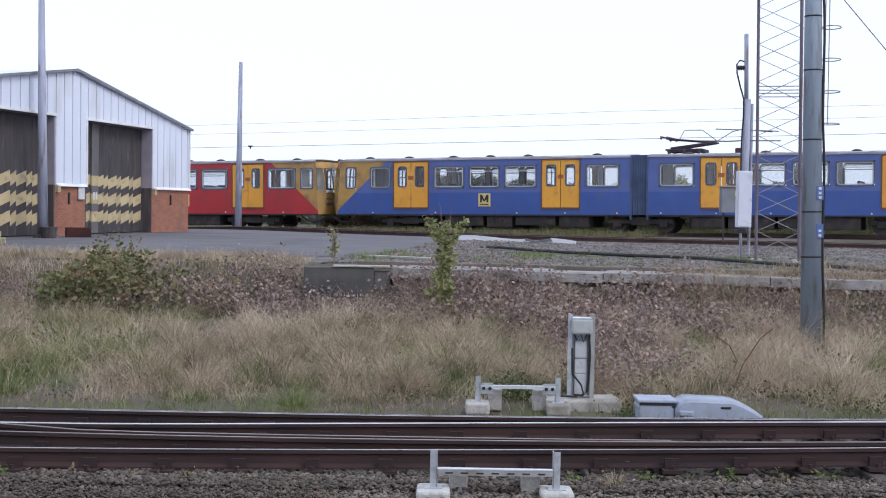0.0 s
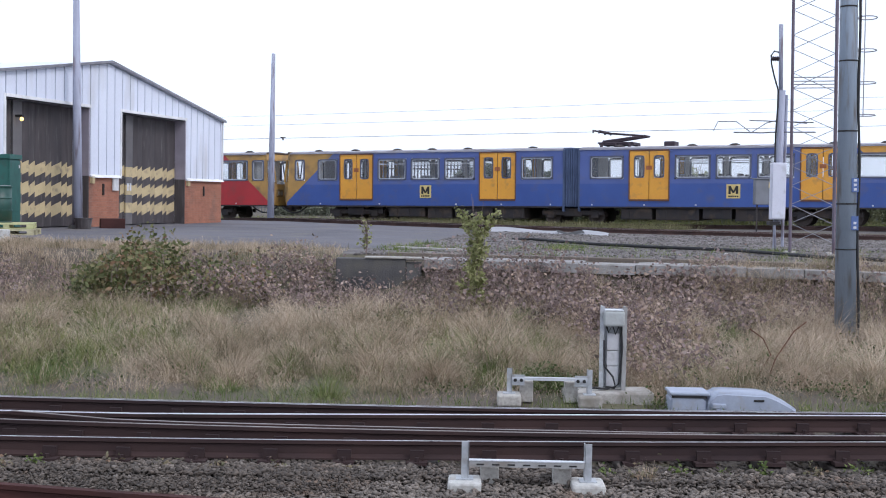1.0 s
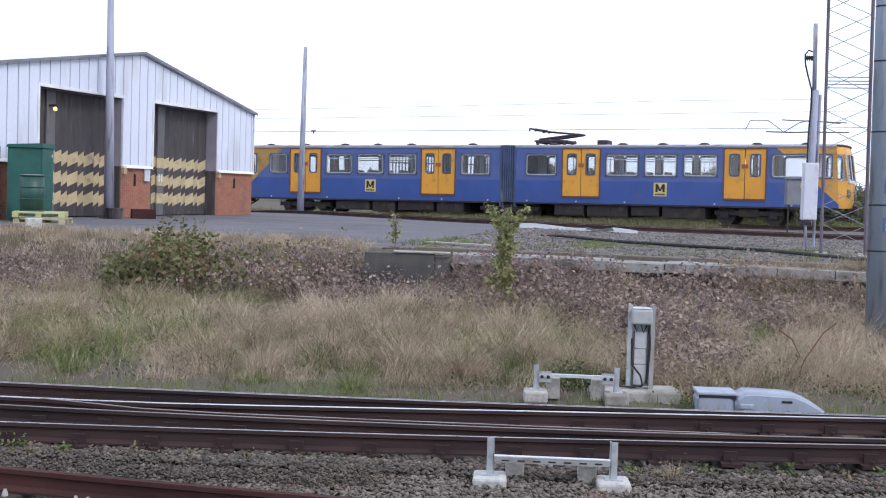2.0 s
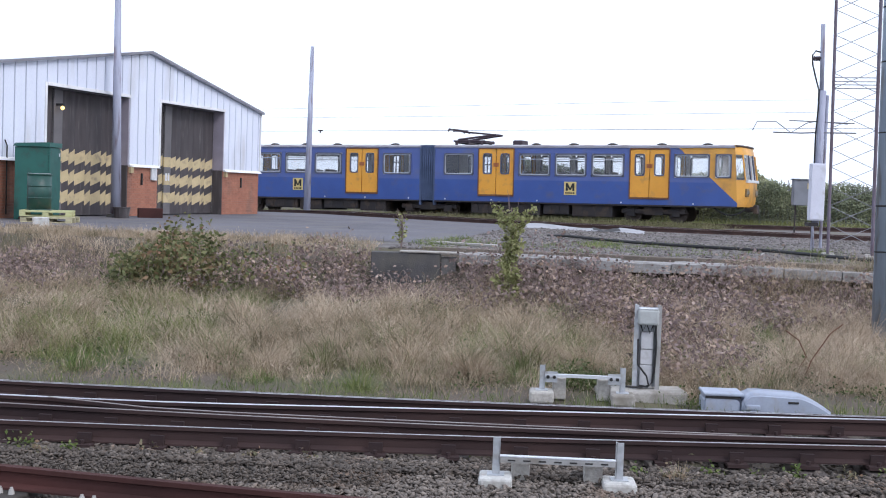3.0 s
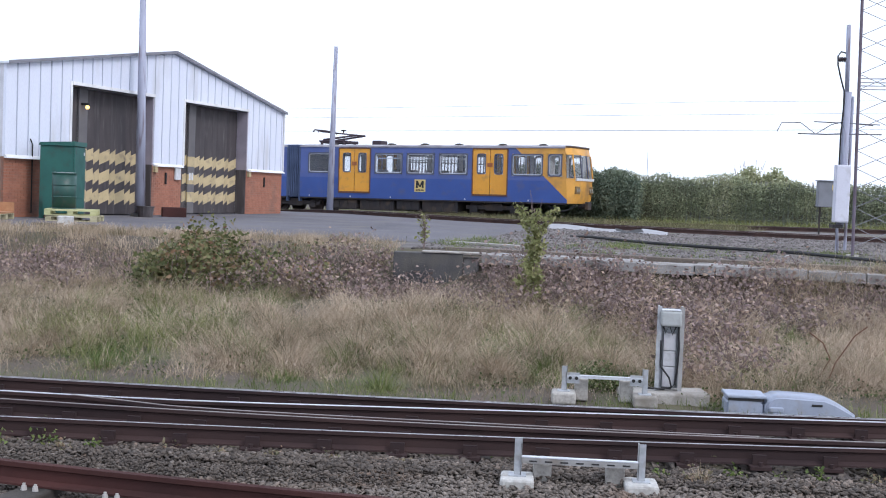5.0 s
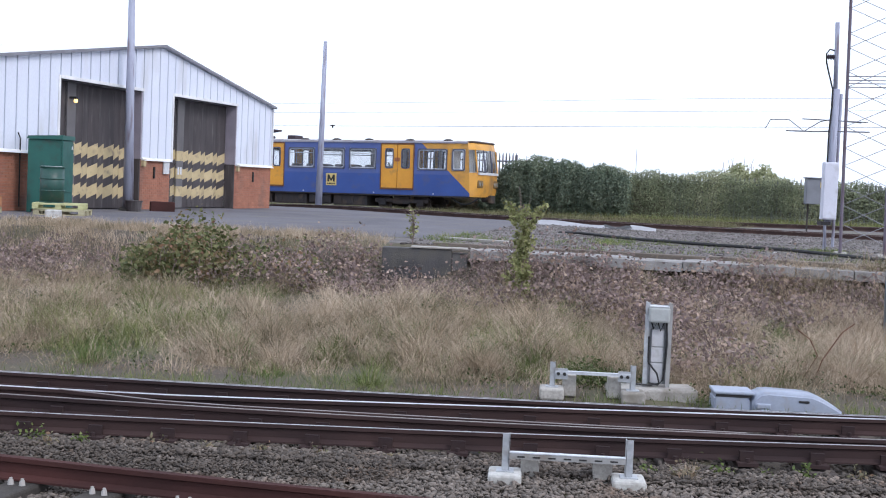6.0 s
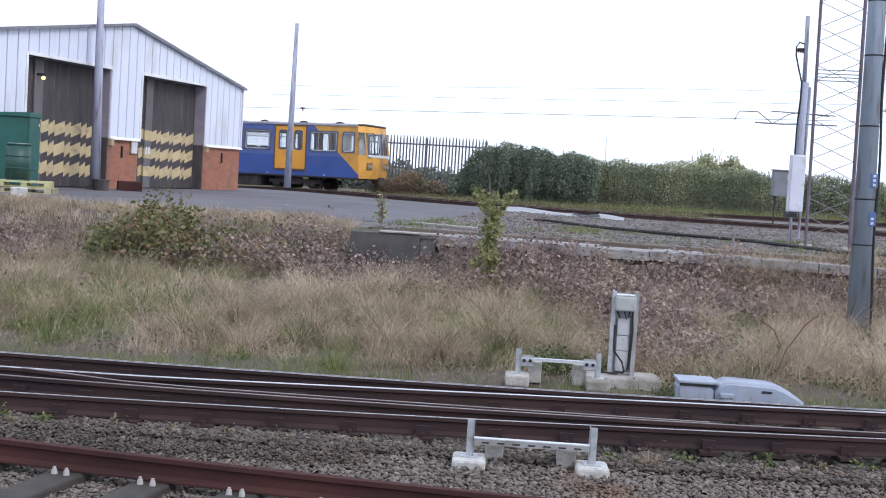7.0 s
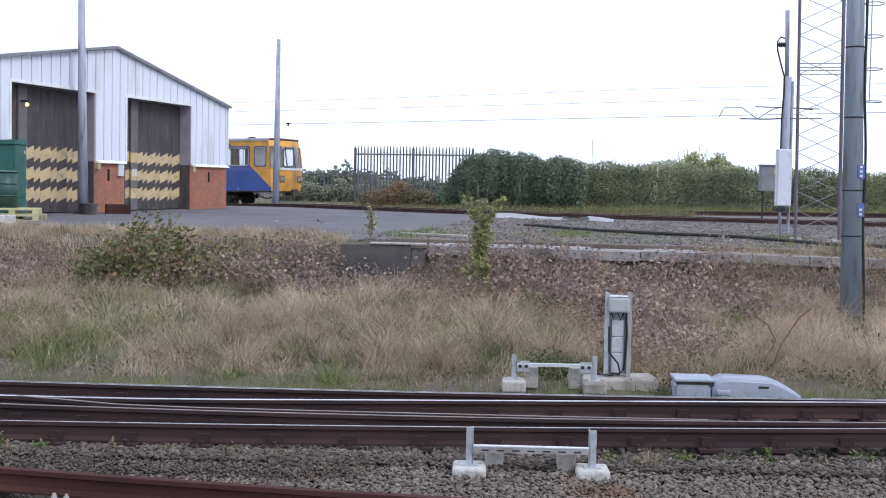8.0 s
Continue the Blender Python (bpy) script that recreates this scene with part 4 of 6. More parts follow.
def point_machine():
    s = thing("point_machine", pose(2.185, 14.12, -0.30) @ Matrix.Diagonal((0.965, 0.9, 1.0, 1.0)), "pale blue-grey point machine cover lying beside the track", "machine")
    body = prism([(0.0, 0.02), (0.0, 0.23), (0.03, 0.26), (0.34, 0.26), (0.40, 0.22), (0.42, 0.02)], -0.2, 0.22)
    bmesh.ops.bevel(body, geom=[e for e in body.edges], offset=0.018, segments=2, affect="EDGES")
    part("motor_case", body, M["plastic_grey"], s)
    lid = boxed(-0.01, 0.44, -0.22, 0.24, 0.265, 0.30, bevel=0.012)
    part("lid", lid, M["plastic_grey"], s)
    cover = prism([(0.42, 0.02), (0.42, 0.22), (0.5, 0.30), (0.6, 0.315), (1.08, 0.30), (1.2, 0.26), (1.38, 0.17), (1.44, 0.12), (1.44, 0.02)], -0.24, 0.24)
    bmesh.ops.bevel(cover, geom=[e for e in cover.edges], offset=0.03, segments=3, affect="EDGES")
    part("main_cover", smooth_less(cover), M["plastic_grey"], s)
    # Raised black strip paints the shade in the gap below the lid.
    part("seam", boxed(0.01, 0.41, -0.207, -0.198, 0.236, 0.263), M["black"], s, "black strip for the shaded gap under the lid")
    part("handle_recess", boxed(0.93, 1.05, -0.252, -0.235, 0.215, 0.24, bevel=0.008), M["black"], s)
    part("rib", boxed(0.46, 0.62, -0.275, -0.235, 0.13, 0.19, bevel=0.015), M["plastic_grey"], s)
    part("rib", boxed(0.5, 0.6, -0.275, -0.235, 0.03, 0.13, bevel=0.015), M["plastic_grey"], s)
    part("rib", boxed(0.98, 1.28, -0.262, -0.235, 0.055, 0.075, bevel=0.006), M["plastic_grey"], s)
    part("base_frame", boxed(-0.05, 1.5, -0.18, 0.2, -0.1, 0.03), M["under"], s)


M["cap_grey"] = mat("dull_grey_cap", (0.40, 0.42, 0.42), (0.35, 0.365, 0.365), 6, 0.7, dirt=(0.27, 0.26, 0.25), dirt_scale=8, dirt_amount=0.2)
M["pale_plastic"] = mat("pale_grey_plastic", (0.50, 0.50, 0.52), (0.44, 0.44, 0.46), 6, 0.6, dirt=(0.3, 0.29, 0.28), dirt_scale=10, dirt_amount=0.2)
cable_post()
point_machine()


# ---- masts, tower and wires ----
def big_pole():
    s = thing("overhead_line_mast", pose(5.42, 18.6, 0.0, 0, -1.05, 0), "tapered blue-grey steel mast with black bands and a cable", "mast")
    z0, z1 = 0.0, 8.6
    bm = bmesh.new()
    bmesh.ops.create_cone(bm, cap_ends=True, segments=20, radius1=0.155, radius2=0.10, depth=z1 - z0, matrix=Matrix.Translation((0, 0, (z0 + z1) / 2)))
    part("shaft", smooth_less(bm), M["pole_grey"], s)
    rad = lambda z: 0.155 - 0.055 * z / 8.6
    for z in (1.44, 2.10, 3.15, 4.16, 4.94, 6.1):
        bm = bmesh.new()
        rod(bm, (0, 0, z - 0.011), (0, 0, z + 0.011), rad(z) + 0.004, seg=20)
        part("band", smooth_less(bm), M["black"], s)
    part("cable", tube([(rad(z) + 0.012 + 0.012 * math.sin(3 * z), -0.06, z) for z in [0.2 * k for k in range(43)]], 0.018), M["black"], s)
    for z, n in ((2.37, 3), (1.82, 2)):
        bm = prism([(-0.05 + 0.08, z - 0.1), (0.05 + 0.08, z - 0.1), (0.05 + 0.08, z + 0.1), (-0.05 + 0.08, z + 0.1)], -rad(z) - 0.006, -rad(z) + 0.03)
        p = part("number_plate", bm, M["sign_blue"], s, "small blue plate with pale marks")
        for k in range(n):
            part("mark_bar", boxed(0.06, 0.10, -rad(z) - 0.01, -rad(z) - 0.006, z - 0.08 + 0.065 * k, z - 0.045 + 0.065 * k), M["sign_white"], p)
    part("foot", boxed(-0.19, 0.19, -0.19, 0.19, -0.2, 0.08, bevel=0.03), M["concrete"], s)


def steel_mast(name, foot, head, r0, r1, label, extras=()):
    foot, head = Vector(foot), Vector(head)
    d = head - foot
    s = thing(name, Matrix.Translation(foot) @ d.to_track_quat("Z", "Y").to_matrix().to_4x4(), label, "mast")
    bm = bmesh.new()
    bmesh.ops.create_cone(bm, cap_ends=True, segments=14, radius1=r0, radius2=r1, depth=d.length, matrix=Matrix.Translation((0, 0, d.length / 2)))
    part("shaft", smooth_less(bm), M["pole_dark"], s)
    bm = bmesh.new()
    rod(bm, (0, 0, -0.05), (0, 0, 0.12), r0 * 2.2, r0 * 1.5, seg=12)
    part("foot", bm, M["dark_wall"], s)
    for z in extras:
        bm = bmesh.new()
        rod(bm, (0, 0, z - 0.03), (0, 0, z + 0.03), r0 * 1.12, seg=14)
        part("collar", bm, M["pole_dark"], s)
    return s


def lattice_tower():
    s = thing("lattice_tower", pose(6.78, 27.5, 0.98, 0, 0, -14), "tall slender galvanised lattice tower with crossed bracing", "tower")
    w, top = 0.90, 14.0
    lean = -0.014
    corner = [(0, 0), (w, 0), (w, w), (0, w)]
    for k, (x, y) in enumerate(corner):
        bm = bmesh.new()
        rod(bm, (x, y, 0), (x + lean * top, y, top), 0.034 if y == 0 else 0.018, 0.03 if y == 0 else 0.015, seg=8)
        part("leg", bm, M["tower_leg"], s)
    step = 0.83
    n = int(top / step)
    for face in range(4):
        (xa, ya), (xb, yb) = corner[face], corner[(face + 1) % 4]
        bm = bmesh.new()
        for i in range(n if face % 2 == 0 else 0):
            z0 = i * step + 0.25
            zm, z1 = z0 + step / 2, z0 + step
            rod(bm, (xa + lean * z0, ya, z0), (xb + lean * zm, yb, zm), 0.008, seg=5)
            rod(bm, (xb + lean * zm, yb, zm), (xa + lean * z1, ya, z1), 0.008, seg=5)
        for z in (3.65, 3.8, 7.6, 11.4):
            rod(bm, (xa + lean * z, ya, z), (xb + lean * z, yb, z), 0.012, seg=5)
        tagged(part("bracing", bm, M["tower_brace"], s), kind="stuff")
    for k in (0, 1):
        bm = bmesh.new()
        rod(bm, (w + 0.44 + 0.08 * k, 0.3, 3.0), (w + 0.37 + 0.08 * k, 0.3, top), 0.012, seg=5)
        part("ladder_rail", bm, M["tower_brace"], s)
    for i in range(16):
        z = 3.0 + 0.685 * i
        pts = [(w + 0.56 + 0.2 * math.cos(a) - 0.006 * i, 0.12 + 0.3 * math.sin(a), z) for a in [math.tau * k / 16 for k in range(17)]]
        part("cage_hoop", tube(pts, 0.012, 5), M["tower_brace"], s)
        if i % 3 == 0:
            bm = bmesh.new()
            rod(bm, (w + lean * z, 0.2, z), (w + 0.42, 0.2, z), 0.012, seg=5)
            part("ladder_stay", bm, M["tower_brace"], s)
    for x, y in corner:
        part("footing", boxed(x - 0.14, x + 0.14, y - 0.14, y + 0.14, -0.15, 0.05, bevel=0.02), M["concrete"], s)


def signal_post():
    s = thing("equipment_post", pose(6.88, 29.6, 0.98), "weathered steel post carrying a tall white equipment cabinet", "post")
    bm = bmesh.new()
    rod(bm, (0.1, 0, 0.62), (0.125, 0, 3.7), 0.085, seg=14)
    part("lower_tube", smooth_less(bm), M["pole_dark"], s)
    bm = bmesh.new()
    rod(bm, (0.10, 0, 3.7), (0.065, 0, 5.21), 0.05, seg=12)
    part("upper_tube", smooth_less(bm), M["pole_dark"], s)
    bm = boxed(-0.12, 0.21, -0.33, -0.1, 0.73, 2.03, bevel=0.015)
    c = part("cabinet", bm, M["white_box"], s, "tall narrow white cabinet")
    part("cabinet_door", boxed(-0.10, 0.19, -0.345, -0.332, 0.76, 2.0, bevel=0.004), M["white_box"], c)
    part("bracket", boxed(-0.12, 0.1, -0.28, 0.1, 0.6, 0.68), M["under"], s)
    part("strut", rod(bmesh.new(), (-0.02, -0.25, 0.62), (0.08, 0.0, 0.0), 0.03), M["pole_dark"], s)
    part("strut", rod(bmesh.new(), (0.06, 0.08, 0.62), (0.06, 0.08, 0.0), 0.03), M["pole_dark"], s)
    part("cable", tube([(0.0, -0.05, 2.03), (0.0, -0.05, 2.7), (0.03, -0.05, 3.3), (0.03, -0.04, 3.7), (-0.05, 0, 4.0), (-0.13, 0, 4.3), (-0.14, 0, 4.5), (-0.07, 0, 4.6), (0.04, 0, 4.57)], 0.018), M["black"], s)
    arm = part("insulator", rod(bmesh.new(), (-0.14, 0, 4.42), (0.12, 0, 4.45), 0.035), M["panto"], s)
    for k in range(3):
        part("insulator_disc", rod(bmesh.new(), (-0.10 + 0.05 * k, 0, 4.423), (-0.08 + 0.05 * k, 0, 4.425), 0.06, seg=10), M["panto"], arm)
    part("registration_arm", tube([(-1.42, 0, 2.75), (-1.32, 0, 2.96), (-0.9, 0, 2.97), (-0.55, 0, 2.72), (-0.2, 0, 2.95), (0.0, 0, 3.0), (0.75, 0.1, 2.96)], 0.011, 5), M["wire"], s)
    part("registration_arm", tube([(-0.95, 0, 2.72), (-0.3, 0, 2.72), (0.0, 0, 2.74), (0.95, 0.1, 2.76)], 0.016, 5), M["wire"], s)
    part("registration_arm", tube([(-0.6, 0, 3.0), (0.0, 0, 2.99), (0.9, 0.1, 2.98)], 0.013, 5), M["wire"], s)
    part("conduit", rod(bmesh.new(), (0.25, 0.05, 0.1), (0.25, 0.05, 3.6), 0.035), M["pole_dark"], s)


def wires():
    def line(off, dz, sag, r=0.011, s0=-60, s1=45):
        pts = []
        for k in range(43):
            s = s0 + (s1 - s0) * k / 42
            p = on_track(s).translation
            ph = (s % 50) / 50
            pts.append((p.x - 0.39 * off, p.y - 0.92 * off, p.z + dz - sag * 4 * ph * (1 - ph)))
        w = tagged(part("overhead_wire", tube(pts, r, 5), M["wire"]), "thin dark overhead line wire above the yard track", "wire", group="overhead wires")
        return w
    line(0.0, 3.86, 0.0, 0.01)
    line(0.0, 5.02, 0.1, 0.006)
    line(5.5, 4.1, 0.0, 0.0055)
    # small section insulator on the contact wire
    p = on_track(-17.4).translation
    i = thing("section_insulator", Matrix.Translation((p.x, p.y, p.z + 3.86)), "small dark insulator hung on the overhead wire", "insulator")
    part("disc", rod(bmesh.new(), (0, 0, 0.0), (0, 0, 0.05), 0.1, 0.13, 10), M["panto"], i)
    part("stem", rod(bmesh.new(), (0, 0, -0.1), (0, 0, 0.01), 0.035), M["panto"], i)
    g = tagged(part("guy_wire", tube([(7.95, 35, 11.2), (10.84, 35, 7.93), (11.95, 35, 6.67), (16.95, 35, 0.98)], 0.015, 5), M["wire"]), "taut steel guy wire slanting down from high up", "wire")


def on_track(s):
    """The pose of a car whose middle is s metres along the track."""
    a, a2 = 0.402 + 0.001 * s / 2, 0.402 + 0.001 * s
    return pose(6.988 + s * math.cos(a), 52.888 - s * math.sin(a), 1.1 + 0.0154 * s, 0, math.degrees(-math.atan(0.0154)), -math.degrees(a2))


M["tower_leg"] = mat("dull_purple_grey_steel", (0.15, 0.13, 0.17), (0.11, 0.08, 0.10), 1.5, 0.7)
M["tower_brace"] = mat("grey_bracing_steel", (0.30, 0.30, 0.33), None, 2, 0.6)
big_pole()
steel_mast("lamp_mast", (-11.34, 36.0, 0.98), (-11.42, 36.0, 7.75), 0.155, 0.085, "tall tapered grey mast standing before the shed")
steel_mast("lamp_mast", (-8.40, 52.0, 0.70), (-8.36, 52.0, 7.8), 0.15, 0.075, "leaning weathered grey mast beside the yard track")
lattice_tower()
signal_post()
wires()


# ---- yard tracks ----
def yard_track(points, label):
    for off in (0.0, 1.435):
        line = []
        for i, p in enumerate(points):
            q, w = Vector(points[max(0, i - 1)]), Vector(points[min(len(points) - 1, i + 1)])
            d = (w - q).normalized()
            side = Vector((-d.y, d.x, 0))
            if side.y < 0:
                side = -side
            line.append(Vector(p) + side * off)
        rail(line, label, M["yard_rust"], ((-0.03, 0.03),), group="rails of the yard", top=M["dull_head"])


M["yard_rust"] = mat("brown_yard_rail", (0.085, 0.052, 0.046), (0.055, 0.036, 0.034), 2, 0.85, spec=0.2)
main_line = []
for k in range(45):
    p = on_track(-55 + 2.2 * k)
    q = p @ Vector((0, -0.7175, 0))
    main_line.append((q.x, q.y, q.z))
yard_track(main_line, "rusty steel rail of the train's yard track")


def through_points(pts, n=6):
    """A smooth line through the points."""
    out = []
    for i in range(len(pts) - 1):
        p0, p1, p2, p3 = (Vector(pts[max(0, min(len(pts) - 1, i + k))]) for k in (-1, 0, 1, 2))
        for k in range(n):
            t = k / n
            out.append(0.5 * (2 * p1 + (p2 - p0) * t + (2 * p0 - 5 * p1 + 4 * p2 - p3) * t * t + (3 * p1 - p0 - 3 * p2 + p3) * t ** 3))
    return out + [Vector(pts[-1])]


yard_track([(p.x, p.y, ground_z(p.x, p.y) + 0.15) for p in through_points([(-22, 66, 0), (-15, 59.0, 0), (-10.4, 53.4, 0), (-5.0, 48.0, 0), (-0.7, 44.6, 0), (3.1, 42.6, 0), (8.2, 40.6, 0), (11.5, 39.5, 0), (18, 37.6, 0), (30, 34.5, 0)])], "rusty steel rail of the nearer yard siding")


# ---- kerb, wall, cable and boards at the top of the bank ----
def sweep_flat(line, deep):
    """A limp strip that hangs towards the viewer from a line of points."""
    bm = bmesh.new()
    rows = [[bm.verts.new((x, y - deep * k / 2, max(0.995, z - 0.035 * k))) for k in range(3)] for x, y, z in line]
    for a, b in zip(rows, rows[1:]):
        for k in range(2):
            bm.faces.new((a[k], b[k], b[k + 1], a[k + 1]))
    return bm


def wall_and_kerb():
    w = thing("retaining_wall", pose(-2.42, 22.15, 0.0, 0, 0, 2), "short dark weathered concrete retaining wall with a pale coping", "wall")
    part("block", boxed(0.0, 1.22, 0.0, 0.35, -0.1, 0.99, bevel=0.015), M["dark_wall"], w)
    part("end_post", boxed(1.225, 1.5, 0.06, 0.35, -0.1, 0.93, bevel=0.02), M["mid_wall"], w)
    part("coping", boxed(0.5, 1.62, -0.03, 0.3, 0.995, 1.025, bevel=0.008), M["concrete"], w)
    rng = random.Random(5)
    slab_me = bpy.data.meshes.new("kerb_slab")
    bm = boxed(-0.449, 0.449, -0.45, 0.45, -0.16, 0.0, bevel=0.008)
    bm.to_mesh(slab_me)
    bm.free()
    slab_me.materials.append(M["grey_slab"])
    baulk = bpy.data.meshes.new("timber_baulk")
    bm = boxed(-1.225, 1.225, -0.13, 0.13, -0.05, 0.075, bevel=0.015)
    bm.to_mesh(baulk)
    bm.free()
    baulk.materials.append(M["edge_timber"])
    path = tagged(new("kerb"), "line of grey concrete slabs along the top of the bank", "kerb", kind="structure")
    for i in range(24):
        x = -0.35 + 0.9 * i
        o = new("slab", slab_me)
        o.parent = path
        o.matrix_basis = pose(x, 22.45 - 0.19 * x, 1.0 + rng.uniform(-0.012, 0.012), rng.uniform(-1, 1), 0, -10.8)
    edge = tagged(new("timber_edging"), "row of weathered brown timber baulks edging the yard", "edging", kind="structure")
    for i in range(9):
        x = -0.4 + 2.46 * i
        o = new("baulk", baulk)
        o.parent = edge
        o.matrix_basis = pose(x, 23.3 - 0.2 * x, 0.985 + rng.uniform(-0.01, 0.01), 0, 0, -11.3 + rng.uniform(-0.6, 0.6))
    pl = tagged(part("timber_plank", boxed(-0.75, 0.75, -0.12, 0.12, 0, 0.05, bevel=0.008), M["pale_timber"]), "bleached timber plank lying on gravel", "plank")
    pl.matrix_basis = pose(-0.95, 25.95, 1.0, 0, 0, -29)
    c = tagged(part("ground_cable", tube([(1.0, 33.7, 1.0), (1.45, 32.7, 1.05), (2.1, 31.1, 1.05), (2.85, 29.8, 1.05), (4.0, 28.7, 1.05), (5.0, 28.1, 1.05), (5.7, 27.5, 1.05), (6.2, 26.0, 1.06), (6.6, 24.1, 1.08), (7.0, 22.9, 1.12), (7.6, 22.2, 1.1), (9.0, 21.5, 1.1), (14, 20.3, 1.05)], 0.036, 8), M["black"]), "thick black cable lying across the gravel", "cable")
    # crumpled pale board against the siding
    bm = bmesh.new()
    n = 16
    rows = []
    for i in range(n + 1):
        u = i / n
        x = 0.2 + 3.9 * u
        y = 42.4 - 2.6 * u
        lift = 0.10 + 0.04 * math.sin(9 * u) - (0.12 if 0.66 < u < 0.76 else 0.0) - 0.06 * max(0, u - 0.8) * 5
        rows.append([(x, y - 0.9, 0.99), (x, y - 0.5, 1.0 + lift * 0.4), (x + 0.05, y - 0.15, 1.0 + lift), (x + 0.08, y, 1.0 + lift * 0.95)])
    vs = [[bm.verts.new(p) for p in r] for r in rows]
    for a, b in zip(vs, vs[1:]):
        for k in range(3):
            bm.faces.new((a[k], b[k], b[k + 1], a[k + 1]))
    sh = part("pale_sheet", bm, M["sheet"])
    sh.modifiers.new("thick", "SOLIDIFY").thickness = 0.02
    flap = [(2.55 + 0.09 * k, 40.1 - 0.06 * k, 1.02 + 0.1 * abs(math.cos(0.36 * k + 0.1))) for k in range(10)]
    part("black_flap", sweep_flat(flap, 0.7), M["black"], sh, "black plastic sheeting in the fold")
    tagged(sh, "crumpled pale grey board lying beside the siding", "board")


M["grey_slab"] = mat("grey_weathered_slab", (0.33, 0.32, 0.315), (0.25, 0.24, 0.235), 2.5, 0.95, bump=0.006, dirt=(0.13, 0.115, 0.09), dirt_scale=2.0, dirt_amount=0.4)
M["mid_wall"] = mat("stained_grey_concrete", (0.17, 0.165, 0.165), (0.125, 0.12, 0.12), 2.5, 0.95, bump=0.01, dirt=(0.09, 0.085, 0.075), dirt_scale=3, dirt_amount=0.4)
M["edge_timber"] = mat("brown_edge_timber", (0.17, 0.14, 0.115), (0.12, 0.10, 0.085), 3, 0.95, bump=0.008, rand=0.25, stretch=(1, 6, 6))
M["pale_timber"] = mat("bleached_timber", (0.40, 0.38, 0.36), (0.3, 0.28, 0.26), 3, 0.9, bump=0.004, stretch=(0.6, 6, 6))
M["sheet"] = mat("pale_board", (0.36, 0.36, 0.385), (0.30, 0.30, 0.32), 2, 0.7)
wall_and_kerb()


# ---- green container, drum and pallets ----
def pallet(m, colour, label):
    p = thing("pallet", m, label, "pallet", group="timber pallets")
    for k in range(7):
        part("deck_board", boxed(-0.6, 0.6, -0.5 + 0.152 * k, -0.5 + 0.152 * k + 0.1, 0.12, 0.142), colour, p)
    for y in (-0.45, 0.0, 0.45):
        for x in (-0.53, 0.0, 0.53):
            part("block", boxed(x - 0.07, x + 0.07, y - 0.05, y + 0.05, 0.02, 0.098), colour, p)
    for y in (-0.45, 0.0, 0.45):
        part("bearer", boxed(-0.6, 0.6, y - 0.05, y + 0.05, 0.1, 0.118), colour, p)
        part("skid", boxed(-0.6, 0.6, y - 0.05, y + 0.05, 0.0, 0.02), colour, p)
    return p


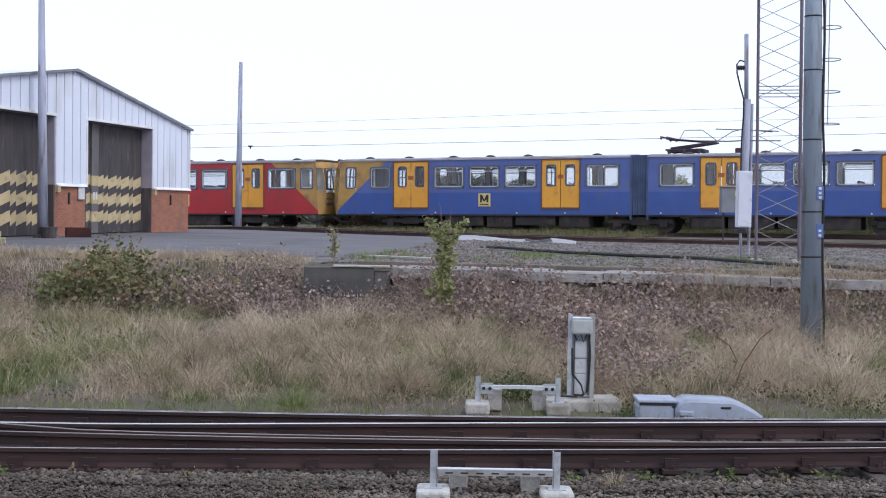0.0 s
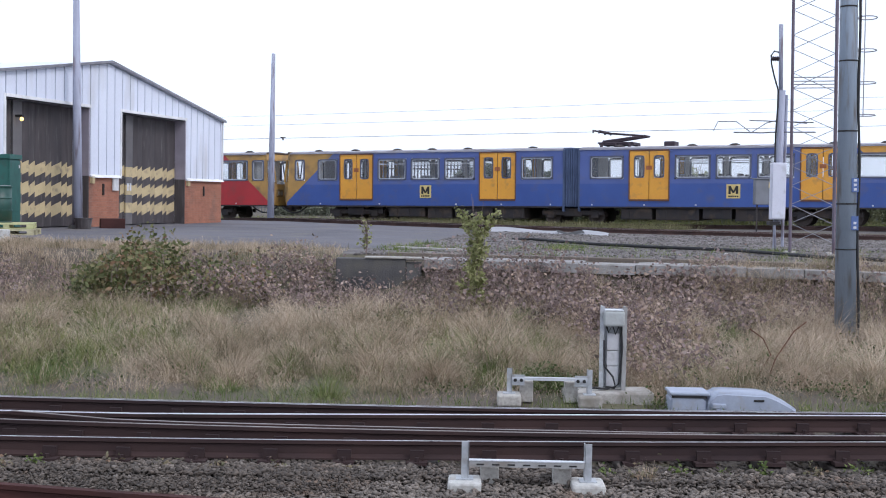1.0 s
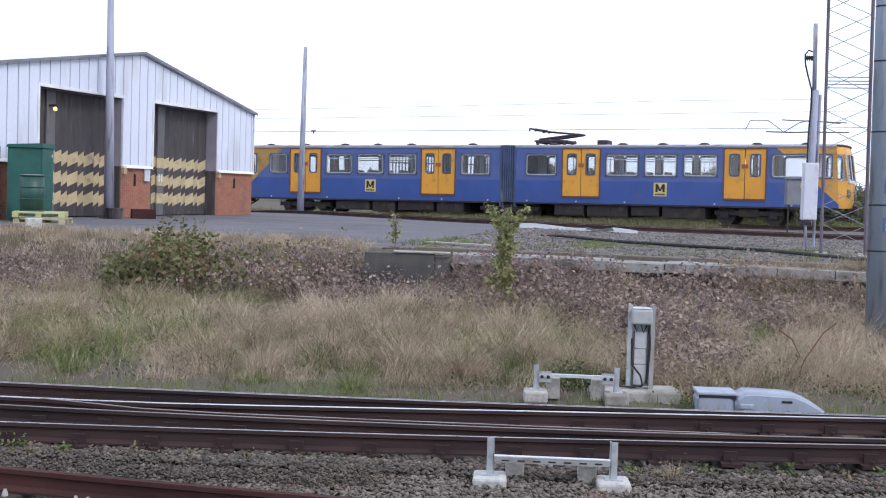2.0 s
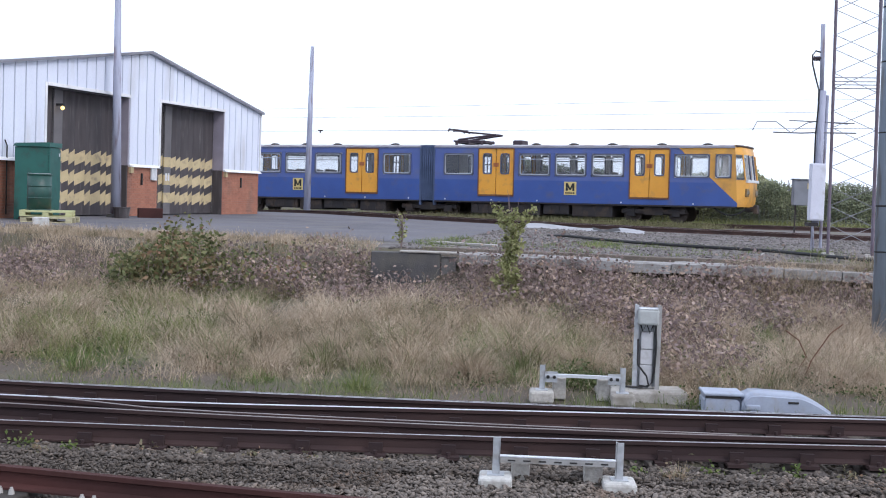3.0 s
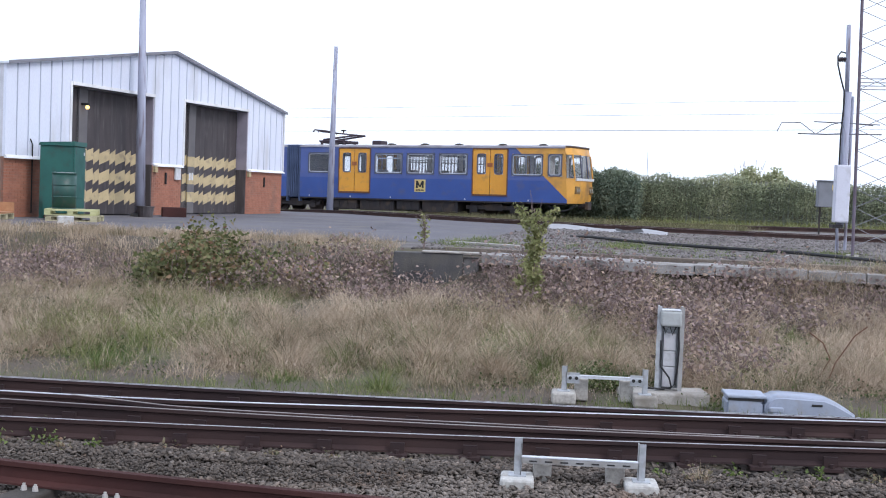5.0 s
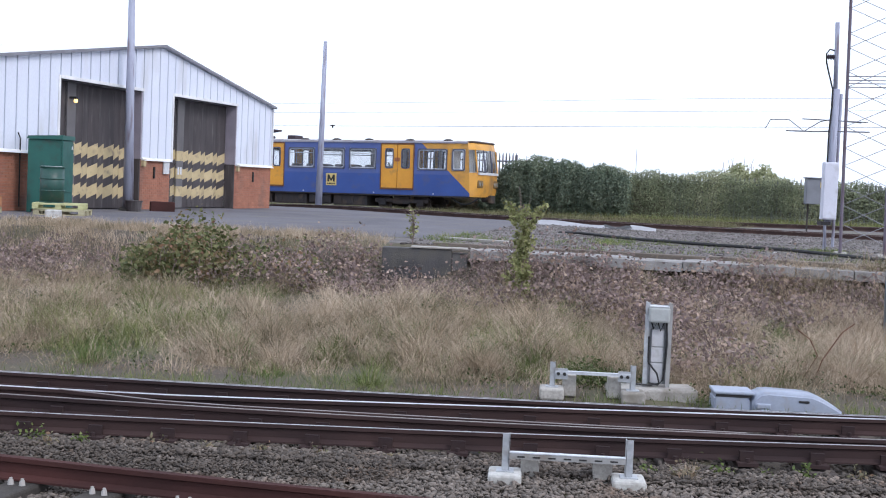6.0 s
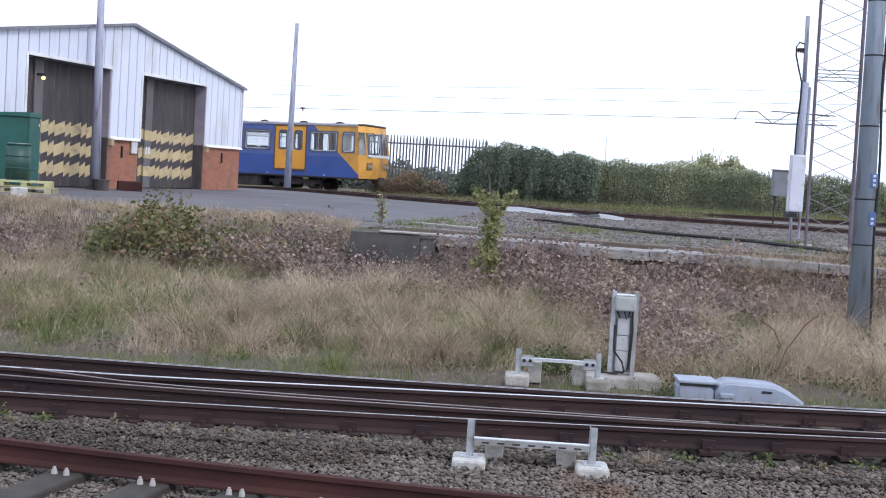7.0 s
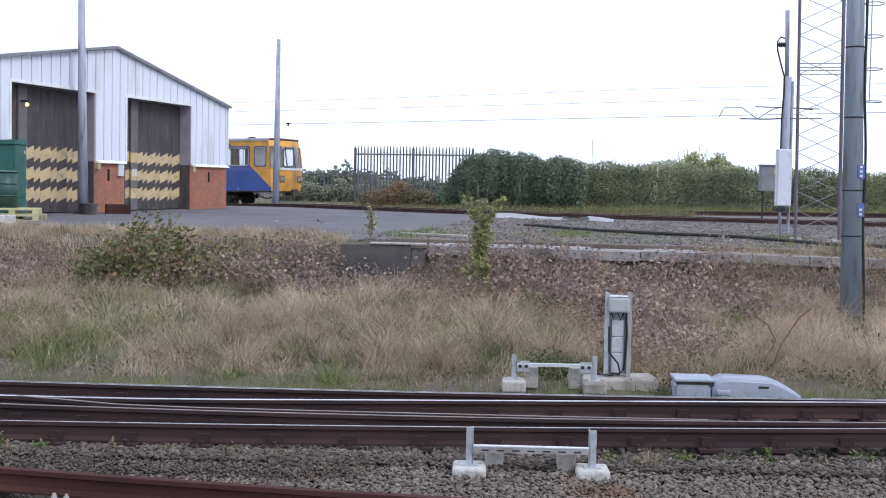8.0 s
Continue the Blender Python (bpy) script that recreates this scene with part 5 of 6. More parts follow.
def yard_goods():
    p = pallet(pose(-11.15, 30.3, 1.0, 0, 0, 8), M["wood"], "grey weathered timber pallet lying on the tarmac")
    p2 = pallet(pose(-11.22, 30.3, 1.145, 0, 0, 14), M["green_wood"], "pale yellow-green timber pallet stacked on another")
    p3 = pallet(pose(-13.05, 29.3, 1.0, 0, 0, 4), M["wood"], "grey weathered timber pallet lying on the tarmac")
    crate = thing("timber_crate", pose(-13.05, 29.3, 1.145, 0, 0, 4), "low orange timber crate with slatted sides on a pallet", "crate")
    for k in range(9):
        part("slat", boxed(-0.58 + 0.13 * k, -0.58 + 0.13 * k + 0.09, -0.48, -0.45, 0.0, 0.26), M["orange_wood"], crate)
    part("floor_board", boxed(-0.6, 0.6, -0.44, 0.5, 0.0, 0.04), M["orange_wood"], crate)
    part("rail", boxed(-0.6, 0.6, -0.52, -0.482, 0.2, 0.26), M["orange_wood"], crate)
    part("back_panel", boxed(-0.6, 0.6, 0.46, 0.5, 0.042, 0.26), M["orange_wood"], crate)
    g = thing("green_container", pose(-12.1, 31.75, 1.12, 0, 0, 3), "tall dark green steel container with a sloping lid", "container")
    part("body", boxed(-0.38, 0.48, -0.45, 0.5, -0.05, 1.72, bevel=0.015), M["green"], g)
    part("lid", prism([(-0.41, 1.725), (0.51, 1.725), (0.51, 1.84), (-0.36, 1.80)], -0.5, 0.54), M["green"], g)
    part("side_door", boxed(0.482, 0.5, -0.4, 0.45, 0.4, 1.66, bevel=0.004), M["green"], g)
    part("hinge_bar", rod(bmesh.new(), (0.5, -0.46, 0.4), (0.5, -0.46, 1.7), 0.02), M["green"], g)
    for x in (-0.33, 0.42):
        for y in (-0.4, 0.45):
            part("leg", boxed(x - 0.05, x + 0.05, y - 0.05, y + 0.05, -0.13, 0.3), M["green"], g)
    part("tag", boxed(0.505, 0.51, 0.28, 0.36, 1.5, 1.58), M["sign_white"], g)
    d = thing("oil_drum", pose(-11.42, 30.25, 1.29), "dark green steel drum standing on stacked pallets", "drum")
    bm = bmesh.new()
    rod(bm, (0, 0, 0), (0, 0, 0.86), 0.285, seg=24)
    part("barrel", smooth_less(bm), M["drum_green"], d)
    for z in (0.01, 0.29, 0.58, 0.86):
        part("hoop", smooth_less(rod(bmesh.new(), (0, 0, z - 0.015), (0, 0, z + 0.015), 0.298, seg=24)), M["drum_green"], d)
    part("top", rod(bmesh.new(), (0, 0, 0.87), (0, 0, 0.885), 0.26, seg=24), M["pale_plastic"], d)
    b = tagged(part("concrete_block", boxed(-0.16, 0.16, -0.2, 0.2, 0, 0.2, bevel=0.02), M["pale_concrete"]), "small grey concrete block on the tarmac edge", "block")
    b.matrix_basis = pose(-10.6, 28.2, 0.98, 0, 0, 12)
    t = tagged(part("timber_plank", boxed(-0.75, 0.75, -0.11, 0.11, 0, 0.06, bevel=0.008), M["edge_timber"]), "dark timber plank lying at the yard edge", "plank")
    t.matrix_basis = pose(-10.1, 26.9, 1.0, 0, 0, -4)
    bn = thing("waste_bin", pose(-11.05, 35.6, 0.98), "small brown bin at the foot of the mast", "bin")
    part("body", rod(bmesh.new(), (0, 0, 0), (0, 0, 0.3), 0.2, 0.24, 14), M["door_brown"], bn)
    part("rim", rod(bmesh.new(), (0, 0, 0.3), (0, 0, 0.33), 0.26, seg=14), M["door_brown"], bn)
    tb = tagged(part("timber_block", boxed(-0.35, 0.35, -0.25, 0.25, 0, 0.3, bevel=0.02), M["red_rust"]), "low rusty steel block before the brick pier", "block")
    tb.matrix_basis = pose(-10.6, 36.9, 0.98, 0, 0, 20)


M["green_wood"] = mat("yellow_green_timber", (0.50, 0.50, 0.27), (0.40, 0.40, 0.2), 4, 0.85, rand=0.15, stretch=(1, 5, 5))
M["drum_green"] = mat("dark_green_drum", (0.02, 0.075, 0.06), (0.015, 0.055, 0.045), 3, 0.45, dirt=(0.06, 0.07, 0.06), dirt_scale=5, dirt_amount=0.2)
yard_goods()


# ---- palisade fences behind the tracks ----
def palisade(x0, y0, x1, y1, z0, z1, pitch, label, z_end=None, steel="fence"):
    z_end = z1 if z_end is None else z_end
    f = thing("palisade_fence", pose(0, 0, 0), label, "fence", group="palisade fences")
    length = math.hypot(x1 - x0, y1 - y0)
    n = int(length / pitch)
    turn = math.degrees(math.atan2(y1 - y0, x1 - x0))
    bm = prism([(-0.033, 0), (0.033, 0), (0.033, 0.92), (0.012, 1.0), (0.0, 0.97), (-0.012, 1.0), (-0.033, 0.92)], -0.012, 0.012)
    me = bpy.data.meshes.new("pale")
    bm.to_mesh(me)
    bm.free()
    me.materials.append(M[steel])
    for i in range(n + 1):
        k = i / n
        o = new("pale", me)
        o.parent = f
        h = z1 + (z_end - z1) * k - z0
        o.matrix_basis = pose(x0 + (x1 - x0) * k, y0 + (y1 - y0) * k, z0, 0, 0, turn) @ Matrix.Diagonal((1, 1, h, 1))
    for frac in (0.2, 0.86):
        bm = bmesh.new()
        rod(bm, (x0, y0 + 0.03, z0 + frac * (z1 - z0)), (x1, y1 + 0.03, z0 + frac * (z_end - z0)), 0.035, seg=6)
        part("rail", bm, M[steel], f)
    posts = max(2, int(length / 2.75) + 1)
    for i in range(posts):
        k = i / (posts - 1)
        x, y = x0 + (x1 - x0) * k, y0 + (y1 - y0) * k + 0.08
        part("post", boxed(x - 0.06, x + 0.06, y - 0.05, y + 0.05, z0, z0 + (z1 + (z_end - z1) * k - z0) * 0.96), M[steel], f)
    return f


palisade(-6.15, 62.0, -0.4, 60.4, 0.8, 3.82, 0.165, "tall dark steel palisade fence standing among shrubs")
palisade(0.2, 59.62, 24.0, 50.42, 0.9, 3.22, 0.2, "pale steel palisade fence overgrown with ivy", 2.72, "pale_fence")
palisade(-17.0, 96.0, -6.2, 92.0, 0.6, 2.85, 0.3, "distant grey palisade fence before scrub")
far_pole = thing("thin_pole", pose(7.8, 90.0, 0.7), "thin grey pole standing far beyond the hedge", "pole")
part("shaft", rod(bmesh.new(), (0, 0, 0), (0, 0, 4.6), 0.03, 0.02, 6), M["pole_dark"], far_pole)
b = thing("relay_box", pose(10.42, 46.0, 0.86), "grey steel relay box on posts between the tracks", "cabinet")
part("case", boxed(-0.42, 0.42, -0.2, 0.2, 1.15, 2.06, bevel=0.02), M["grey_box"], b)
part("hood", boxed(-0.46, 0.46, -0.25, 0.25, 2.062, 2.1, bevel=0.01), M["grey_box"], b)
for x in (-0.3, 0.3):
    part("leg", boxed(x - 0.025, x + 0.025, -0.03, 0.03, 0, 1.15), M["under"], b)
part("plate", boxed(0.05, 0.25, -0.215, -0.203, 1.75, 1.95), M["logo_yellow"], b)


# ---- gravel and plants ----
RNG = np.random.default_rng(11)


def mesh_np(name, verts, faces, material, parent=None):
    """A mesh from arrays; faces: one array of rows of equal length."""
    me = bpy.data.meshes.new(name)
    me.vertices.add(len(verts))
    me.vertices.foreach_set("co", np.ascontiguousarray(verts, np.float32).ravel())
    k = faces.shape[1]
    me.loops.add(faces.size)
    me.loops.foreach_set("vertex_index", faces.astype(np.int32).ravel())
    me.polygons.add(len(faces))
    me.polygons.foreach_set("loop_start", np.arange(0, faces.size, k, dtype=np.int32))
    me.polygons.foreach_set("loop_total", np.full(len(faces), k, np.int32))
    me.update(calc_edges=True)
    me.materials.append(material)
    ob = new(name, me)
    ob.parent = parent
    return ob


def heights(xy):
    return np.array([ground_z(float(x), float(y)) for x, y in xy])


def stones(name, xy, size, material, sink=0.3, z=None):
    """Angular stones strewn over the points."""
    bm = bmesh.new()
    bmesh.ops.create_icosphere(bm, subdivisions=1, radius=1.0)
    bv = np.array([v.co[:] for v in bm.verts])
    bf = np.array([[v.index for v in f.verts] for f in bm.faces])
    bm.free()
    n, m = len(xy), len(bv)
    s = size * RNG.uniform(0.55, 1.35, n)
    jit = 1 + RNG.uniform(-0.55, 0.3, (n, m, 1))
    shape = bv[None] * jit * np.stack([RNG.uniform(0.7, 1.75, n), RNG.uniform(0.55, 1.15, n), RNG.uniform(0.35, 0.75, n)], 1)[:, None, :] * s[:, None, None]
    a = RNG.uniform(0, math.tau, n)
    b = RNG.uniform(-0.6, 0.6, n)
    ca, sa, cb, sb = np.cos(a)[:, None], np.sin(a)[:, None], np.cos(b)[:, None], np.sin(b)[:, None]
    x, y, zz = shape[..., 0], shape[..., 1], shape[..., 2]
    x, zz = x * cb - zz * sb, x * sb + zz * cb
    x, y = x * ca - y * sa, x * sa + y * ca
    base = heights(xy) if z is None else z
    v = np.stack([x + xy[:, :1], y + xy[:, 1:2], zz + (base + s * (0.5 - sink))[:, None]], 2).reshape(-1, 3)
    f = (bf[None] + (np.arange(n) * m)[:, None, None]).reshape(-1, 3)
    return mesh_np(name, v, f, material)


def scatter(n, x0, x1, y0, y1):
    return np.stack([RNG.uniform(x0, x1, n), RNG.uniform(y0, y1, n)], 1)


def blades(name, xy, length, width, material, lean=0.6, parent=None, base=None, comb=None):
    """Curved, tapering grass blades; each is one island."""
    n = len(xy)
    L = length * RNG.uniform(0.55, 1.25, n)
    a = RNG.uniform(0, math.tau, n)
    if comb is not None:
        a = comb + RNG.normal(0, 0.9, n)
    bend_by = lean * RNG.uniform(0.2, 1.5, n)
    d = np.stack([np.cos(a), np.sin(a)], 1)
    turn = RNG.uniform(0, math.tau, n)
    side = np.stack([np.cos(turn), np.sin(turn)], 1)
    z = heights(xy) if base is None else base
    rows = []
    for k, w in ((0.0, 1.0), (0.4, 0.9), (0.75, 0.6), (1.0, 0.12)):
        ang = bend_by * k
        out = L * k * np.sin(ang)
        up = L * k * np.cos(ang)
        c = np.stack([xy[:, 0] + d[:, 0] * out, xy[:, 1] + d[:, 1] * out, z - 0.03 + up], 1)
        o = np.zeros((n, 3))
        o[:, :2] = side * (width * w / 2)
        rows += [c - o, c + o]
    v = np.stack(rows, 1).reshape(-1, 3)
    q = np.array([[0, 1, 3, 2], [2, 3, 5, 4], [4, 5, 7, 6]])
    f = (q[None] + (np.arange(n) * 8)[:, None, None]).reshape(-1, 4)
    return mesh_np(name, v, f, material, parent)


def leaves(name, centres, size, material, parent=None, droop=0.5):
    """Small folded leaves, one island each, turned every way."""
    n = len(centres)
    s = size * RNG.uniform(0.6, 1.35, n)
    a = RNG.uniform(0, math.tau, n)
    t = RNG.normal(-droop * 0.5, 0.55, n)
    ax = np.stack([np.cos(a) * np.cos(t), np.sin(a) * np.cos(t), np.sin(t)], 1)
    r = RNG.normal(0, 1, (n, 3))
    sd = np.cross(ax, r)
    sd /= np.linalg.norm(sd, axis=1)[:, None] + 1e-9
    nm = np.cross(ax, sd)
    p = centres
    s = s[:, None]
    v = np.stack([p, p + ax * s * 0.45 + sd * s * 0.33 + nm * s * 0.08, p + ax * s, p + ax * s * 0.45 - sd * s * 0.33 + nm * s * 0.08], 1).reshape(-1, 3)
    q = np.array([[0, 1, 2], [0, 2, 3]])
    f = (q[None] + (np.arange(n) * 4)[:, None, None]).reshape(-1, 3)
    return mesh_np(name, v, f, material, parent)


def clumped(n, x0, x1, y0, y1, clumps, spread):
    """Points gathered in clumps within a strip."""
    c = scatter(clumps, x0, x1, y0, y1)
    k = RNG.integers(0, clumps, n)
    return c[k] + RNG.normal(0, 1, (n, 2)) * spread


def stems(name, lines, material, parent):
    bm = bmesh.new()
    me = bpy.data.meshes.new("tmp")
    for pts, r in lines:
        t = tube(pts, r, 4)
        t.to_mesh(me)
        t.free()
        bm.from_mesh(me)
    bpy.data.meshes.remove(me)
    return tagged(part(name, bm, material, parent), kind="stuff")


STRAW = leaf_mat("dry_grass", [(0.0, (0.07, 0.08, 0.03)), (0.24, (0.15, 0.135, 0.075)), (0.42, (0.33, 0.26, 0.18)), (0.7, (0.50, 0.40, 0.295)), (1.0, (0.70, 0.58, 0.45))], patch_scale=1.7, patch_weight=0.6)
GREEN = leaf_mat("green_grass", [(0.0, (0.06, 0.095, 0.025)), (0.5, (0.13, 0.175, 0.05)), (0.8, (0.24, 0.255, 0.10)), (1.0, (0.40, 0.36, 0.2))])
BRAMBLE = leaf_mat("autumn_bramble_leaf", [(0.0, (0.095, 0.10, 0.06)), (0.22, (0.17, 0.13, 0.12)), (0.5, (0.28, 0.21, 0.20)), (0.75, (0.39, 0.29, 0.22)), (1.0, (0.52, 0.43, 0.40))], patch_scale=2.2, patch_weight=0.5)
LEAF = leaf_mat("bramble_leaf", [(0.0, (0.055, 0.07, 0.03)), (0.35, (0.10, 0.115, 0.045)), (0.62, (0.19, 0.19, 0.085)), (0.82, (0.27, 0.175, 0.105)), (1.0, (0.27, 0.13, 0.10))])
SAPLING = leaf_mat("yellow_green_leaf", [(0.0, (0.14, 0.16, 0.06)), (0.5, (0.27, 0.28, 0.12)), (0.85, (0.42, 0.40, 0.21)), (1.0, (0.55, 0.46, 0.34))])
# Haze over the far hedge is painted into these paler leaf tones.
IVY = leaf_mat("hazy_ivy_leaf", [(0.0, (0.185, 0.205, 0.155)), (0.35, (0.285, 0.32, 0.205)), (0.7, (0.42, 0.44, 0.275)), (1.0, (0.56, 0.53, 0.42))], patch_scale=0.55, patch_weight=0.62)
DARK_IVY = leaf_mat("dark_shrub_leaf", [(0.0, (0.10, 0.13, 0.105)), (0.5, (0.18, 0.225, 0.16)), (1.0, (0.30, 0.335, 0.23))])
RUSSET = leaf_mat("russet_leaf", [(0.0, (0.11, 0.11, 0.065)), (0.35, (0.19, 0.18, 0.11)), (0.6, (0.26, 0.175, 0.12)), (1.0, (0.38, 0.29, 0.19))], patch_scale=1.1, patch_weight=0.6)
SCRUB = leaf_mat("grey_green_scrub_leaf", [(0.0, (0.15, 0.165, 0.13)), (0.5, (0.25, 0.27, 0.20)), (1.0, (0.37, 0.38, 0.29))])
# The far tree's haze is put into this pale leaf colour.
HAZY = leaf_mat("hazy_tree_leaf", [(0.0, (0.22, 0.24, 0.13)), (0.5, (0.38, 0.40, 0.23)), (1.0, (0.58, 0.58, 0.40))])
HERB = leaf_mat("dark_weed_leaf", [(0.0, (0.035, 0.055, 0.02)), (0.5, (0.085, 0.115, 0.04)), (1.0, (0.18, 0.19, 0.08))])
FRESH = leaf_mat("fresh_grass", [(0.0, (0.09, 0.12, 0.035)), (0.45, (0.19, 0.215, 0.075)), (0.75, (0.31, 0.305, 0.135)), (1.0, (0.46, 0.40, 0.25))])
PALE = leaf_mat("pale_dead_grass", [(0.0, (0.30, 0.23, 0.165)), (0.5, (0.52, 0.42, 0.32)), (1.0, (0.71, 0.60, 0.47))])
LITTER = leaf_mat("dead_litter", [(0.0, (0.08, 0.07, 0.045)), (0.5, (0.20, 0.165, 0.115)), (0.8, (0.16, 0.17, 0.075)), (1.0, (0.40, 0.33, 0.24))])
VERGE = leaf_mat("dull_verge_grass", [(0.0, (0.09, 0.10, 0.045)), (0.5, (0.18, 0.175, 0.085)), (1.0, (0.32, 0.28, 0.17))])
M["stem"] = mat("dead_stem", (0.24, 0.18, 0.165), None, 5, 0.9)

# ballast in front of and between the rails
near = scatter(56000, -6.0, 6.5, 8.0, 10.6)
tagged(stones("ballast", near, 0.0215, M["stone"], 0.0, z=-0.262 + 0.05 * np.clip((near[:, 1] - 9.9) / 0.6, 0, 1) + RNG.uniform(0, 0.03, len(near))), "loose grey angular ballast stones beside the track", "ballast", kind="stuff")
dusty = scatter(6000, -6.5, 7.0, 10.15, 10.8)
tagged(stones("ballast", dusty, 0.024, M["dirty_stone"], 0.1, z=np.full(6000, -0.2) + RNG.uniform(0, 0.02, 6000)), "brown dusty small stones along the near rail", "ballast", kind="stuff")
spill = clumped(7000, -6.5, -1.0, 9.75, 10.5, 60, (0.22, 0.1))
tagged(stones("ballast", spill, 0.016, M["dirty_stone"], 0.2, z=np.full(7000, -0.215) + RNG.uniform(0, 0.03, 7000)), "fine brown grit and earth spilt beside the near rail", "ballast", kind="stuff")
mid = scatter(9000, -7.0, 7.5, 10.6, 13.4)
tagged(stones("ballast", mid, 0.032, M["dirty_stone"], 0.45), "dirty brown ballast stones between the rails", "ballast", kind="stuff")
yard = scatter(22000, -2.2, 15, 23.4, 41.0)
yard = yard[yard[:, 1] < 26.0 + 9.0 * np.maximum(0, yard[:, 0] + 1.6)]
tagged(stones("gravel", yard, 0.042, M["yard_stone"], 0.4), "grey gravel strewn over the yard edge", "gravel", kind="stuff")

# grass on the bank: tufts that each droop their own way, with matted hollows between
def tufts(n, clumps, x0, x1, y0, y1):
    """Clumped points with a droop direction and a size for each clump."""
    c = scatter(clumps, x0, x1, y0, y1)
    k = RNG.integers(0, clumps, n)
    spread = RNG.uniform(0.08, 0.3, clumps)
    xy = c[k] + RNG.normal(0, 1, (n, 2)) * spread[k][:, None]
    away = np.arctan2(xy[:, 1] - c[k][:, 1], xy[:, 0] - c[k][:, 0])
    comb = np.where(RNG.uniform(0, 1, clumps)[k] < 0.5, away, RNG.uniform(0, math.tau, clumps)[k])
    size = RNG.uniform(0.45, 1.3, clumps)[k]
    return xy, comb, size


def bank_grass(name, n, clumps, y0, y1, length, width, material, lean, label, bare=0.0):
    xy, comb, size = tufts(n, clumps, -11, 11, y0, y1)
    keep = (xy[:, 1] > 14.3) & (xy[:, 1] < 23.2) & ~((abs(xy[:, 0] - 1.62) < 0.42) & (xy[:, 1] < 14.95)) & ~((xy[:, 0] > 2.1) & (xy[:, 0] < 3.8) & (xy[:, 1] < 14.45))
    # worn, almost bare earth at the foot of the bank towards the shed
    keep &= ~((xy[:, 0] < -1.8 + 0.8 * np.sin(3 * xy[:, 1])) & (xy[:, 1] < 15.6 + 0.5 * np.sin(2.3 * xy[:, 0])) & (RNG.uniform(0, 1, len(xy)) < bare))
    keep &= np.hypot(xy[:, 0] - 5.42, xy[:, 1] - 18.3) > 0.45
    tagged(blades(name, xy[keep], length * size[keep], width, material, lean, comb=comb[keep]), label, "grass", kind="stuff")


bank_grass("dry_grass", 96000, 330, 14.9, 21.4, 0.52, 0.0056, STRAW, 2.0, "long dry straw-coloured grass in drooping tufts on the bank", 0.6)
bank_grass("dry_grass", 40000, 560, 14.5, 22.0, 0.28, 0.0055, STRAW, 1.8, "short bleached grass matted between the tufts", 0.6)
def tussocks(name, n, clumps, x0, x1, y0, y1, length, width, material, lean, label):
    """Dense mounds of grass whose blades fall outwards all round."""
    c = scatter(clumps, x0, x1, y0, y1)
    k = RNG.integers(0, clumps, n)
    xy = c[k] + RNG.normal(0, 0.075, (n, 2))
    away = np.arctan2(xy[:, 1] - c[k][:, 1], xy[:, 0] - c[k][:, 0])
    size = RNG.uniform(0.6, 1.25, clumps)[k]
    tagged(blades(name, xy, length * size, width, material, lean, comb=away), label, "grass", kind="stuff")


tussocks("grass_tussock", 30000, 75, -4.2, 1.2, 15.5, 19.3, 0.55, 0.0056, STRAW, 2.1, "mounded straw-coloured tussocks of drooping grass")
tussocks("grass_tussock", 14000, 40, 2.9, 8.5, 15.4, 19.8, 0.55, 0.0056, PALE, 2.2, "pale mounded tussocks of dead grass")
tussocks("grass_tussock", 8000, 26, -5.6, 0.8, 15.0, 18.4, 0.42, 0.006, GREEN, 2.0, "green drooping tussocks among the dry grass")
bank_grass("pale_grass", 46000, 120, 15.2, 20.8, 0.58, 0.0052, PALE, 2.4, "pale feathery tufts of dead grass on the bank", 0.95)
bank_grass("green_grass", 30000, 120, 14.4, 21.2, 0.34, 0.0056, GREEN, 1.9, "green grass patches among the dry tufts")
litter = scatter(26000, -11, 11, 13.9, 22.5)
tagged(blades("grass_litter", litter, 0.12, 0.0075, LITTER, 2.6), "short dead grass litter on the earth of the bank", "grass", kind="stuff")
fringe = clumped(5000, -10, 10, 13.5, 14.6, 160, 0.14)
tagged(blades("grass_fringe", fringe, 0.16, 0.008, GREEN, 0.8), "thin green grass fringe beside the far rail", "grass", kind="stuff")
brow = clumped(17000, -12, -1.0, 22.6, 25.6, 240, 0.22)
brow = brow[brow[:, 0] < -2.5]
tagged(blades("dry_grass", brow, 0.24, 0.007, STRAW, 0.8), "dry grass along the brow of the bank", "grass", kind="stuff")
sprouts = np.concatenate([clumped(2600, -1.6, 9.0, 23.6, 30.0, 60, 0.16), clumped(700, -1.7, -0.3, 25.0, 28.0, 8, 0.2), clumped(500, 1.6, 2.6, 27.5, 29.5, 4, 0.25)])
tagged(blades("yard_weeds", sprouts, 0.16, 0.012, GREEN, 1.0), "thin green weeds sprouting through the yard gravel", "weeds", kind="stuff")
kerb_tufts = clumped(2600, 4.2, 9.5, 20.6, 21.4, 26, 0.14)
tagged(blades("dry_grass", kerb_tufts, 0.42, 0.007, STRAW, 1.0), "dry grass tufts leaning over the concrete slabs", "grass", kind="stuff")
verge = []
for s in np.linspace(-32, 2, 70):
    p = on_track(float(s)) @ Vector((0, -2.4 + 0.5 * math.sin(s * 2.2), 0))
    verge.append((p.x, p.y))
verge = np.array(verge)[RNG.integers(0, 70, 15000)] + RNG.normal(0, 0.45, (15000, 2))
